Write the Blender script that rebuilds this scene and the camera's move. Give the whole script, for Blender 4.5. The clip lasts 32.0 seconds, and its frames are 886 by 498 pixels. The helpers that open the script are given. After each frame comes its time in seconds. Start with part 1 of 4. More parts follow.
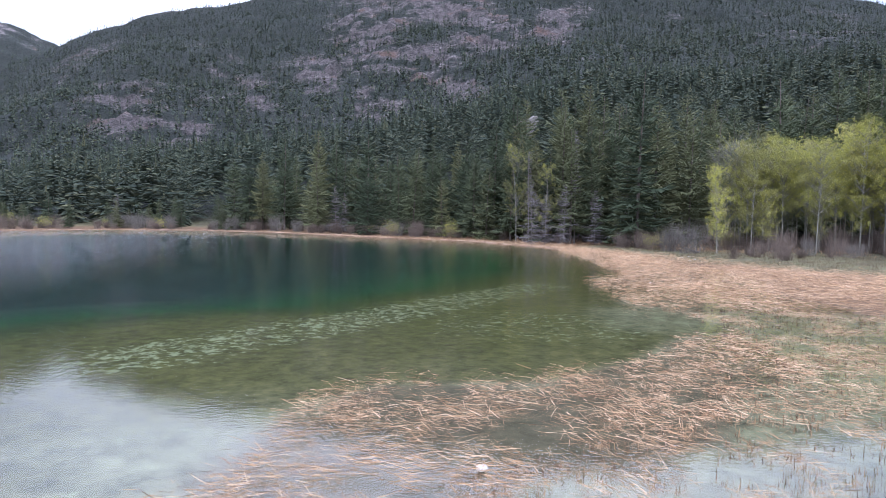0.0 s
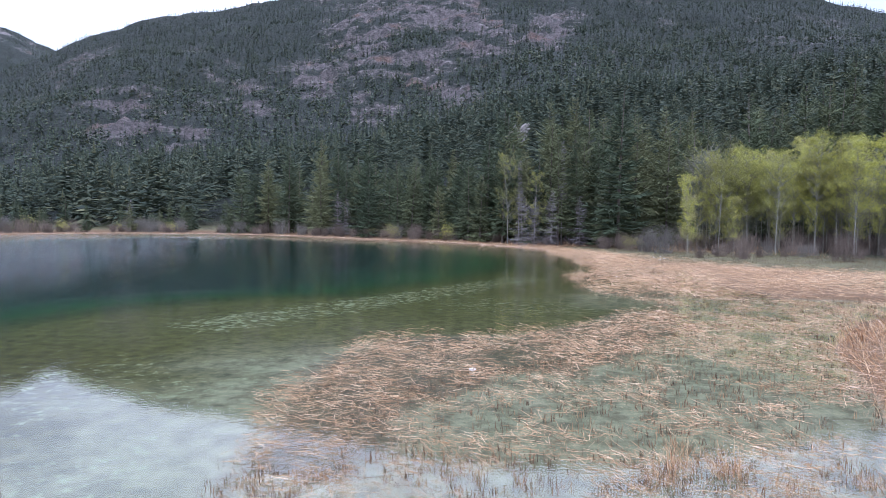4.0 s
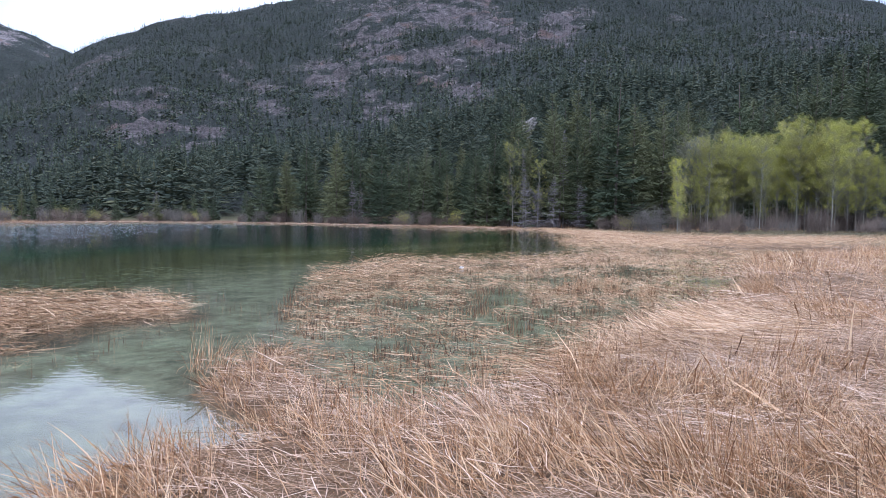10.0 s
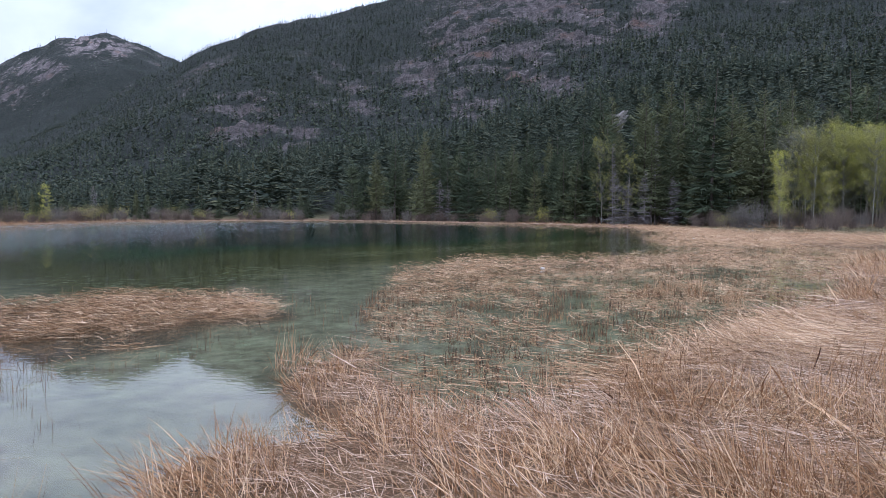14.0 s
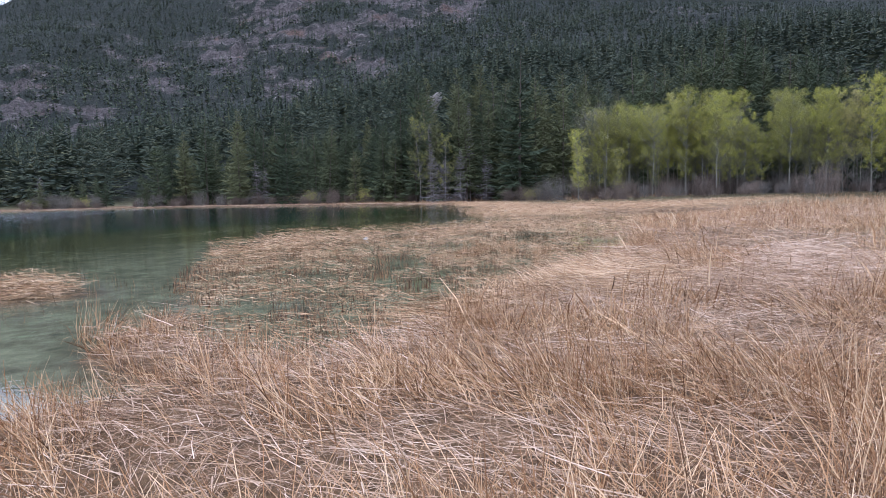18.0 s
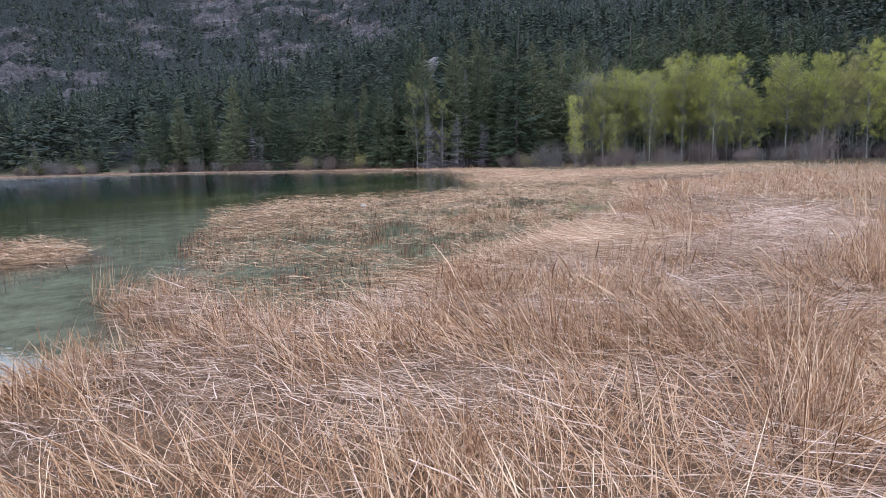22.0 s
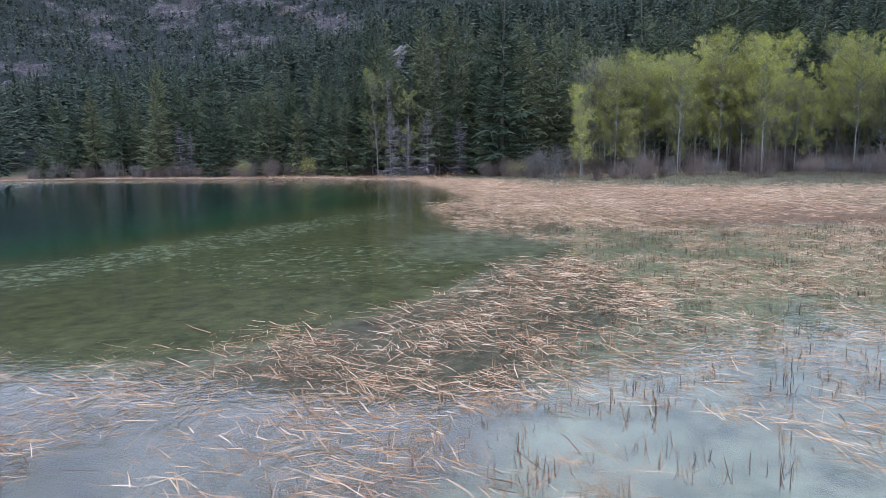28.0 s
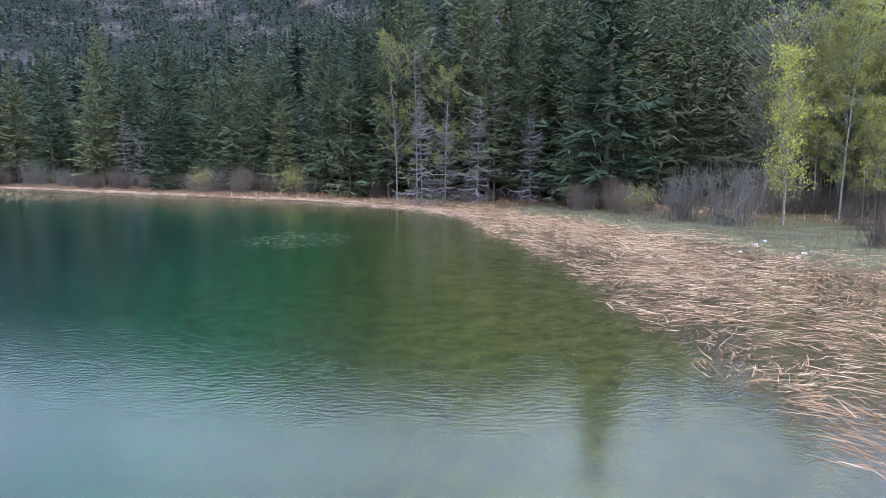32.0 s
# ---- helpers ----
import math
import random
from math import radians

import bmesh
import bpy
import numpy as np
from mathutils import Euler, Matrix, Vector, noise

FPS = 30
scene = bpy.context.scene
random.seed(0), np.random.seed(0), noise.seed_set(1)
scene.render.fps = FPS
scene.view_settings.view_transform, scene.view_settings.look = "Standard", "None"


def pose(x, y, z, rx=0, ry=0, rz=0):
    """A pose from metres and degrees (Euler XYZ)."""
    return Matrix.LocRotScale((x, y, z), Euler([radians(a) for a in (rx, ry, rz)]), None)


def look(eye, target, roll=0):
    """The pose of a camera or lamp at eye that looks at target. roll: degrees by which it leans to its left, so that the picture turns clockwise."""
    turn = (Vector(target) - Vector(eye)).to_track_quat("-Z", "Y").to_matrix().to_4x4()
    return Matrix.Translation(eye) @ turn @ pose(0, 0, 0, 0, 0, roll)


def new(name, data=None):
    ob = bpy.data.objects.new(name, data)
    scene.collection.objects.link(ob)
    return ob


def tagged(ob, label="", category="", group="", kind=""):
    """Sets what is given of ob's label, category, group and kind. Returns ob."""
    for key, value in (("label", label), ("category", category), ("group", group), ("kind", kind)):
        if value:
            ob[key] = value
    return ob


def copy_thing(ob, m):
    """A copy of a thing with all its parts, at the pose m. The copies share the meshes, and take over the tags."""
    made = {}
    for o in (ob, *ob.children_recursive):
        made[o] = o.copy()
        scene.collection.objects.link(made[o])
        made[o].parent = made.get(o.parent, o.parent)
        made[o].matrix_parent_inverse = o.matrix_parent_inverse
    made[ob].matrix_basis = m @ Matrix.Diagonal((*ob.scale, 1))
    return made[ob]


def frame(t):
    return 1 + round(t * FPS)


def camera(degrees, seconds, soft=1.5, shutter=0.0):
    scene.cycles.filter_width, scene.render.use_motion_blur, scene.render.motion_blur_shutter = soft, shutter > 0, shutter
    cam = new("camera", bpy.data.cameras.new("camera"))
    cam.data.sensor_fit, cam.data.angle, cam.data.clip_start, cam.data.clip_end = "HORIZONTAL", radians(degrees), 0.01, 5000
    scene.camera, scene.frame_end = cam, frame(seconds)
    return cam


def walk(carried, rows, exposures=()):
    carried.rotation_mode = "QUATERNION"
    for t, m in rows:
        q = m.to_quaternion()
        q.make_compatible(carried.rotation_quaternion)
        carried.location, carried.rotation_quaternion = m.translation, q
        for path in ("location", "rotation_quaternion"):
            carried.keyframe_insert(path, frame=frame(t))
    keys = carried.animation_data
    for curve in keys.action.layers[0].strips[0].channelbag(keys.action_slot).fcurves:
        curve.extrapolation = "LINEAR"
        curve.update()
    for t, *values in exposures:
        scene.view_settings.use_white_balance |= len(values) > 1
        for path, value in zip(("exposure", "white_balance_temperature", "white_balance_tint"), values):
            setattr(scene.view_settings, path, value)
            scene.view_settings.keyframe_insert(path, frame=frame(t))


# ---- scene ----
cam = camera(68.3, 32.0, soft=0.0)
PATH = [
    (0, (-0.286, 14.237, 4.031), (-0.303, 16.234, 3.924), 1.0),
    (1, (-0.382, 12.835, 4.159), (-0.395, 14.832, 4.052), 0.9),
    (2, (-0.487, 11.028, 4.319), (-0.491, 13.025, 4.213), 0.9),
    (3, (-0.557, 9.112, 4.38), (-0.559, 11.11, 4.278), 0.9),
    (3.5, (-0.575, 8.024, 4.362), (-0.575, 10.021, 4.262), 0.9),
    (5.5, (-0.262, 2.99, 2.973), (-0.273, 4.988, 2.882), 1.0),
    (6, (-0.182, 2.32, 2.636), (-0.195, 4.318, 2.544), 1.0),
    (6.5, (-0.086, 1.642, 2.301), (-0.104, 3.639, 2.204), 0.9),
    (7, (-0.056, 1.114, 2.11), (-0.074, 3.112, 2.011), 0.9),
    (8, (-0.038, 0.352, 2.075), (-0.054, 2.349, 1.977), 0.7),
    (9, (0.037, 0.064, 2.026), (0.021, 2.062, 1.928), 0.8),
    (10, (0.079, 0.048, 1.972), (0.04, 2.045, 1.871), 0.6),
    (10.5, (0.114, 0.015, 1.994), (0.012, 2.009, 1.889), 0.7),
    (11, (0.149, -0.019, 2.017), (-0.297, 1.927, 1.906), 0.9),
    (11.5, (0.185, -0.053, 2.04), (-0.764, 1.704, 1.923), 0.6),
    (12, (0.22, -0.087, 2.062), (-0.958, 1.525, 1.941), 0.5),
    (12.5, (0.256, -0.121, 2.085), (-0.923, 1.49, 1.961), 0.5),
    (13, (0.291, -0.155, 2.108), (-0.724, 1.564, 1.988), 0.7),
    (13.5, (0.327, -0.188, 2.13), (-0.212, 1.734, 2.017), 0.4),
    (14, (0.362, -0.222, 2.153), (0.055, 1.751, 2.039), 0.2),
    (14.5, (0.398, -0.256, 2.175), (0.575, 1.732, 2.048), -0.5),
    (16.5, (0.347, -0.173, 1.902), (0.571, 1.811, 1.786), -1.2),
    (17, (0.367, -0.218, 1.801), (0.596, 1.765, 1.686), -1.3),
    (18, (0.353, -0.29, 1.715), (0.582, 1.69, 1.543), -1.3),
    (18.5, (0.34, -0.315, 1.707), (0.566, 1.653, 1.43), -1.2),
    (19, (0.342, -0.415, 1.712), (0.57, 1.552, 1.436), -1.3),
    (21, (0.334, -0.721, 1.714), (0.567, 1.246, 1.441), -1.3),
    (22, (0.347, -0.804, 1.768), (0.581, 1.163, 1.494), -1.3),
    (22.5, (0.362, -0.8, 2.101), (0.6, 1.167, 1.83), -1.2),
    (23, (0.362, -0.769, 2.303), (0.602, 1.198, 2.032), -1.2),
    (24, (0.384, -0.06, 2.266), (0.647, 1.904, 1.991), -1.1),
    (25, (0.606, 1.992, 2.36), (0.88, 3.954, 2.08), -1.1),
    (25.5, (0.761, 3.478, 2.479), (1.036, 5.439, 2.198), -1.0),
    (26, (0.928, 5.112, 2.622), (1.223, 7.07, 2.338), -1.1),
    (26.5, (1.144, 8.107, 2.632), (1.451, 10.063, 2.347), -1.3),
    (28.5, (4.245, 24.802, 2.81), (4.57, 26.755, 2.531), -1.0),
    (29, (4.644, 28.677, 2.972), (4.967, 30.631, 2.695), -0.9),
    (29.5, (5.003, 32.6, 3.088), (5.326, 34.554, 2.813), -0.7),
    (30, (5.355, 36.612, 3.239), (5.679, 38.566, 2.966), -0.5),
    (30.5, (5.591, 40.571, 3.39), (5.916, 42.525, 3.115), -0.5),
    (31, (5.78, 44.703, 3.55), (6.107, 46.656, 3.273), -0.5),
    (31.5, (5.824, 48.942, 3.709), (6.157, 50.894, 3.431), -0.5),
    (32, (5.765, 53.109, 3.699), (6.036, 55.072, 3.426), 0.3),
]
walk(cam, [(t, look(eye, target, roll)) for t, eye, target, roll in PATH], [(0, 0.86, 5400, 21), (3.5, 0.82, 5300, 20), (6, 0.58, 5220, 18), (9.5, 0.55, 5220, 18), (11, 0.51, 5300, 18), (12, 0.30, 5350, 18), (13, 0.16, 5350, 18), (14, 0.16, 5350, 18), (16.5, 0.37, 5350, 18), (22, 0.33, 5250, 18), (26, 0.40, 5120, 17), (29, 0.43, 5020, 15), (30, 0.43, 5020, 14), (32, 0.81, 5100, 14)])

# ---------------------------------------------------------------- sky and sun
world = bpy.data.worlds.new("overcast_sky")
scene.world = world
world.use_nodes = True
wn, wl = world.node_tree.nodes, world.node_tree.links
bg = wn["Background"]
sky = wn.new("ShaderNodeTexSky")
sky.sky_type = "NISHITA"
sky.sun_disc = False
sky.sun_elevation, sky.sun_rotation = radians(48), radians(200)
sky.air_density, sky.dust_density = 1.2, 2.0
coord = wn.new("ShaderNodeTexCoord")
flat = wn.new("ShaderNodeMapping")
flat.inputs["Scale"].default_value = (1.0, 1.0, 1.9)
wl.new(coord.outputs["Generated"], flat.inputs["Vector"])
cloud = wn.new("ShaderNodeTexNoise")
cloud.inputs["Scale"].default_value = 2.3
cloud.inputs["Detail"].default_value = 6
cloud.inputs["Roughness"].default_value = 0.52
cloud.inputs["Distortion"].default_value = 0.4
wl.new(flat.outputs[0], cloud.inputs["Vector"])
cover = wn.new("ShaderNodeValToRGB")
cover.color_ramp.elements[0].position, cover.color_ramp.elements[0].color = 0.34, (5.8, 6.3, 7.2, 1)
cover.color_ramp.elements[1].position, cover.color_ramp.elements[1].color = 0.56, (9.6, 9.8, 10.2, 1)
wl.new(cloud.outputs["Fac"], cover.inputs[0])
veil = wn.new("ShaderNodeMix")
veil.data_type = "RGBA"
veil.inputs[0].default_value = 0.88
wl.new(sky.outputs[0], veil.inputs[6])
wl.new(cover.outputs[0], veil.inputs[7])
# an overcast sky grows brighter towards the zenith
up = wn.new("ShaderNodeSeparateXYZ")
wl.new(coord.outputs["Generated"], up.inputs[0])
rise = wn.new("ShaderNodeValToRGB")
rise.color_ramp.elements[0].position, rise.color_ramp.elements[0].color = 0.0, (0.66, 0.66, 0.66, 1)
rise.color_ramp.elements[1].position, rise.color_ramp.elements[1].color = 1.0, (1.5, 1.5, 1.5, 1)
rise.color_ramp.elements.new(0.28).color = (0.94, 0.94, 0.94, 1)
rise.color_ramp.elements.new(0.44).color = (1.55, 1.55, 1.55, 1)
wl.new(up.outputs["Z"], rise.inputs[0])
dome = wn.new("ShaderNodeMix")
dome.data_type, dome.blend_type = "RGBA", "MULTIPLY"
dome.inputs[0].default_value = 1.0
wl.new(veil.outputs[2], dome.inputs[6])
wl.new(rise.outputs[0], dome.inputs[7])
wl.new(dome.outputs[2], bg.inputs["Color"])
bg.inputs["Strength"].default_value = 0.12
sun = new("sun", bpy.data.lights.new("sun", "SUN"))
sun.data.energy, sun.data.angle, sun.data.color = 1.4, radians(30), (1.0, 0.96, 0.9)
sun.matrix_world = look((0, 0, 60), (-20, 55, 0))

# ---------------------------------------------------------------- materials
def nodes_of(name):
    m = bpy.data.materials.new(name)
    m.use_nodes = True
    n, l = m.node_tree.nodes, m.node_tree.links
    return m, n, l, n["Principled BSDF"]


def ramp(n, stops):
    r = n.new("ShaderNodeValToRGB")
    while len(r.color_ramp.elements) > 1:
        r.color_ramp.elements.remove(r.color_ramp.elements[-1])
    r.color_ramp.elements[0].position = stops[0][0]
    r.color_ramp.elements[0].color = (*stops[0][1], 1)
    for p, c in stops[1:]:
        r.color_ramp.elements.new(p).color = (*c, 1)
    return r


def noise_tex(n, l, scale, detail=4, rough=0.55, vec=None):
    t = n.new("ShaderNodeTexNoise")
    t.inputs["Scale"].default_value = scale
    t.inputs["Detail"].default_value = detail
    t.inputs["Roughness"].default_value = rough
    if vec is not None:
        l.new(vec, t.inputs["Vector"])
    return t


def mix(n, l, fac, a, b, kind="MIX"):
    x = n.new("ShaderNodeMix")
    x.data_type, x.blend_type = "RGBA", kind
    for sock, v in ((x.inputs[0], fac), (x.inputs[6], a), (x.inputs[7], b)):
        if isinstance(v, bpy.types.NodeSocket):
            l.new(v, sock)
        elif isinstance(v, (int, float)):
            sock.default_value = v
        else:
            sock.default_value = (*v, 1)
    return x.outputs[2]


def varied(name, stops, scale=3.0, rough=0.85, by="island", bump=0.0, fine=40.0, tint=0.35):
    """A surface whose colour varies from piece to piece and along each piece."""
    m, n, l, b = nodes_of(name)
    if by == "island":
        src = n.new("ShaderNodeNewGeometry").outputs["Random Per Island"]
    else:
        src = n.new("ShaderNodeObjectInfo").outputs["Random"]
    pos = n.new("ShaderNodeTexCoord").outputs["Object"]
    big = noise_tex(n, l, scale, 3, vec=pos)
    add = n.new("ShaderNodeMath")
    add.operation = "MULTIPLY_ADD"
    l.new(big.outputs["Fac"], add.inputs[0])
    add.inputs[1].default_value = tint * 2
    sub = n.new("ShaderNodeMath")
    sub.operation = "SUBTRACT"
    l.new(src, sub.inputs[0])
    sub.inputs[1].default_value = tint
    l.new(sub.outputs[0], add.inputs[2])
    r = ramp(n, stops)
    l.new(add.outputs[0], r.inputs[0])
    small = noise_tex(n, l, fine, 3, vec=pos)
    sr = ramp(n, [(0.25, (0.72, 0.72, 0.72)), (0.8, (1.15, 1.15, 1.15))])
    l.new(small.outputs["Fac"], sr.inputs[0])
    col = mix(n, l, 1.0, r.outputs[0], sr.outputs[0], "MULTIPLY")
    l.new(col, b.inputs["Base Color"])
    b.inputs["Roughness"].default_value = rough
    b.inputs["Specular IOR Level"].default_value = 0.25
    if bump:
        bp = n.new("ShaderNodeBump")
        bp.inputs["Strength"].default_value = bump
        bp.inputs["Distance"].default_value = 0.02
        l.new(small.outputs["Fac"], bp.inputs["Height"])
        l.new(bp.outputs[0], b.inputs["Normal"])
    return m


# ---------------------------------------------------------------- mesh helpers
def mesh_from(name, verts, faces, mat, smooth=False):
    """One mesh from arrays of vertices and of equal-sided faces."""
    v = np.asarray(verts, dtype=np.float32).reshape(-1, 3)
    f = np.asarray(faces, dtype=np.int32)
    me = bpy.data.meshes.new(name)
    me.vertices.add(len(v))
    me.vertices.foreach_set("co", v.ravel())
    me.loops.add(f.size)
    me.loops.foreach_set("vertex_index", f.ravel())
    me.polygons.add(len(f))
    me.polygons.foreach_set("loop_start", np.arange(len(f), dtype=np.int32) * f.shape[1])
    me.update(calc_edges=True)
    if smooth:
        me.polygons.foreach_set("use_smooth", np.ones(len(f), dtype=bool))
    if mat:
        me.materials.append(mat)
    return me


def part(name, me, parent, label=""):
    ob = new(name, me)
    ob.parent = parent
    return tagged(ob, label)


def tube(path, radii, sides=5):
    """Vertices and quads of a tapering tube along a path."""
    path = np.asarray(path, float)
    d = np.gradient(path, axis=0)
    d /= np.linalg.norm(d, axis=1, keepdims=True) + 1e-9
    side = np.cross(d, [0.31, 0.2, 0.93])
    weak = np.linalg.norm(side, axis=1) < 0.15
    side[weak] = np.cross(d[weak], [1, 0, 0])
    side /= np.linalg.norm(side, axis=1, keepdims=True) + 1e-9
    up = np.cross(side, d)
    a = np.arange(sides) * 2 * np.pi / sides
    v = path[:, None] + np.asarray(radii)[:, None, None] * (np.cos(a)[None, :, None] * side[:, None] + np.sin(a)[None, :, None] * up[:, None])
    k = len(path)
    i, j = np.meshgrid(np.arange(k - 1), np.arange(sides), indexing="ij")
    q = np.stack([i * sides + j, i * sides + (j + 1) % sides, (i + 1) * sides + (j + 1) % sides, (i + 1) * sides + j], -1).reshape(-1, 4)
    return v.reshape(-1, 3), q


class Heap:
    """Gathers pieces into one array."""

    def __init__(self):
        self.v, self.f, self.n = [], [], 0

    def add(self, v, f):
        self.v.append(np.asarray(v, float).reshape(-1, 3))
        self.f.append(np.asarray(f) + self.n)
        self.n += len(self.v[-1])

    def mesh(self, name, mat, smooth=False):
        return mesh_from(name, np.concatenate(self.v), np.concatenate(self.f), mat, smooth)


# ---------------------------------------------------------------- smooth random fields
def lattice(x, y, seed=0):
    """Value noise in 0 to 1 on arrays."""
    xi, yi = np.floor(x).astype(np.int64), np.floor(y).astype(np.int64)
    fx, fy = x - xi, y - yi
    fx, fy = fx * fx * (3 - 2 * fx), fy * fy * (3 - 2 * fy)

    def h(a, b):
        k = (a * 374761393 + b * 668265263 + seed * 974634777) & 0xFFFFFFFF
        k = ((k ^ (k >> 13)) * 1274126177) & 0xFFFFFFFF
        return ((k ^ (k >> 16)) & 0xFFFF) / 65535.0

    top = h(xi, yi) * (1 - fx) + h(xi + 1, yi) * fx
    low = h(xi, yi + 1) * (1 - fx) + h(xi + 1, yi + 1) * fx
    return top * (1 - fy) + low * fy


def fbm(x, y, scale, octaves=4, seed=0):
    x, y = np.asarray(x, float), np.asarray(y, float)
    total, amp, s = 0.0, 0.5, scale
    for o in range(octaves):
        total = total + amp * lattice(x / s + 17.3 * o, y / s - 9.1 * o, seed + o)
        amp, s = amp * 0.5, s * 0.5
    return total / (1 - 0.5**octaves)


def smooth01(v, a, b):
    t = np.clip((np.asarray(v, float) - a) / (b - a), 0, 1)
    return t * t * (3 - 2 * t)


def inside(poly, x, y):
    """Signed distance to a closed outline: positive inside."""
    p = np.asarray(poly, float)
    x, y = np.asarray(x, float), np.asarray(y, float)
    best, odd = np.full(x.shape, 1e9), np.zeros(x.shape, bool)
    for (ax, ay), (bx, by) in zip(p, np.roll(p, -1, axis=0)):
        dx, dy = bx - ax, by - ay
        t = np.clip(((x - ax) * dx + (y - ay) * dy) / (dx * dx + dy * dy + 1e-9), 0, 1)
        best = np.minimum(best, (x - ax - t * dx) ** 2 + (y - ay - t * dy) ** 2)
        if ay != by:
            odd ^= ((ay > y) != (by > y)) & (x < (bx - ax) * (y - ay) / (by - ay) + ax)
    return np.where(odd, 1, -1) * np.sqrt(best)

# ---------------------------------------------------------------- plan of the lake and the marsh
LAKE = [(7.9, 44.6), (8.5, 50.5), (8.5, 54.3), (10.0, 56.8), (11.9, 60.2), (12.3, 69.8), (12.8, 80), (12.9, 91), (11, 99.5), (2.3, 109.5), (-13, 119.5), (-24, 128), (-35, 135), (-50, 137),
        (-64, 131), (-73, 118), (-76, 102), (-72, 80), (-58, 46), (-39, 25), (-25, 13.8), (-17.4, 12.4), (-15, 11.8), (-14, 7), (-8.7, 4.6),
        (-6.5, 5.6), (-5.0, 5.6), (-4.2, 4.5), (-4.5, 3.4), (-3.8, 2.8), (-3.6, 1.2), (-2.6, 1.2), (-2.4, 3.7), (-2.8, 4.5), (-2.5, 5.2), (-1.5, 5.7), (-2.2, 6.2), (-2.8, 7.0), (-2.9, 8.2), (-2.4, 9.8), (-3.4, 13.2), (-4, 17.2),
        (-4.1, 22), (-3.6, 27), (-1.7, 29.2), (2.3, 30), (5.2, 32.4), (7.8, 36.4), (10.5, 37.4), (9.4, 42.5)]
ISLAND = [(-11.5, 10.1), (-11.8, 11.8), (-10.3, 14.4), (-7.4, 15.0), (-5.1, 13.1), (-4.6, 12.2), (-5.5, 11.1), (-5.8, 8.8), (-6.5, 7.5), (-8.3, 7.7)]
MAT = [(-4, 17.2), (-4.1, 22), (-3.6, 27), (-1.7, 29.2), (2.3, 30), (5.2, 32.4), (7.8, 36.2), (9.6, 36.3), (9.9, 33.5), (9.0, 31.2), (6.6, 29.4), (4.8, 25.8), (1, 23.6), (-1.2, 21.0), (-2.0, 16.5)]
FAR_MAT = [(7.9, 44.6), (8.5, 50.5), (8.5, 54.3), (10.0, 56.8), (11.9, 60.2), (12.3, 69.8), (12.8, 80), (12.9, 91), (11, 99.5), (5, 106.5), (8, 109), (17, 101), (21, 86), (23.5, 74), (28, 62), (36, 52), (33, 43), (22, 42.5), (9.4, 42.8)]
POOL = [(-21, 11.8), (-17.5, 6.8), (-12.5, 4.9), (-8.7, 3.9), (-6.5, 4.6), (-4.6, 4.4), (-4.4, 5.8), (-7, 8), (-12, 9.5)]
STUBBLE = [(-3.3, 13.2), (-3.9, 17.2), (-2.4, 17), (-1.7, 21.4), (0.7, 24.2), (4.4, 26.4), (6.2, 29.9), (8.6, 31.7), (9.4, 33.6), (9.1, 35.9), (10.4, 37.4), (9.4, 42.6), (22, 42.3), (24, 39), (17, 34), (12.5, 28), (9.5, 21), (6.6, 15.4), (4.4, 12.2), (3.1, 10.1), (2.0, 8.6), (1.2, 7.5), (0.4, 6.9), (-0.4, 6.2), (-1.2, 6.4), (-1.5, 7.6), (-2.3, 8.6), (-2.5, 10.2)]

# the grassy verge between the reeds and the wood
VERGE = [(15, 101), (17, 96), (19.5, 82), (21.8, 73), (24, 67.5), (27.5, 61.5), (35, 53), (45, 45.5), (62, 37), (75, 46), (50, 68), (37, 78), (30, 88), (26, 96), (21, 104)]


def shore_gap(x, y):
    """Metres from the waterline: positive out on the lake."""
    return inside(LAKE, x, y)


AZ_FRONT = ([-180, -100, -60, -40, -30, -20, -11, -4, 3, 10, 17, 26, 34, 45, 60, 75, 95, 130, 180], [1, 3, 8, 10, 10, 9.5, 10, 8, 6.2, 4.6, 3.2, 2, 1.0, 0.6, 0.6, 1.2, 2, 1, 1])
AZ_RIDGE = ([-180, -120, -80, -60, -48, -40, -34, -26, -15, -5, 3, 10, 14.5, 19.8, 24.1, 28.7, 32.7, 35.1, 37.8, 42, 48, 54, 60, 66, 72, 80, 95, 130, 180],
            [3, 4, 8, 10.5, 12.2, 13.0, 14.6, 17.6, 20.2, 20.8, 20.0, 18.4, 17.4, 16.15, 15.0, 13.1, 10.55, 9.0, 7.1, 4.6, 2.6, 1.4, 1.0, 1.4, 3.2, 4.5, 4, 3, 3])
AZ_BACK = ([-180, 26, 31, 33.5, 36, 39, 43.5, 49, 52, 57, 62, 70, 180], [1, 8.6, 11.2, 12.1, 12.7, 12.1, 9.2, 5.9, 3.4, 1.0, 0.6, 0.5, 0.5])


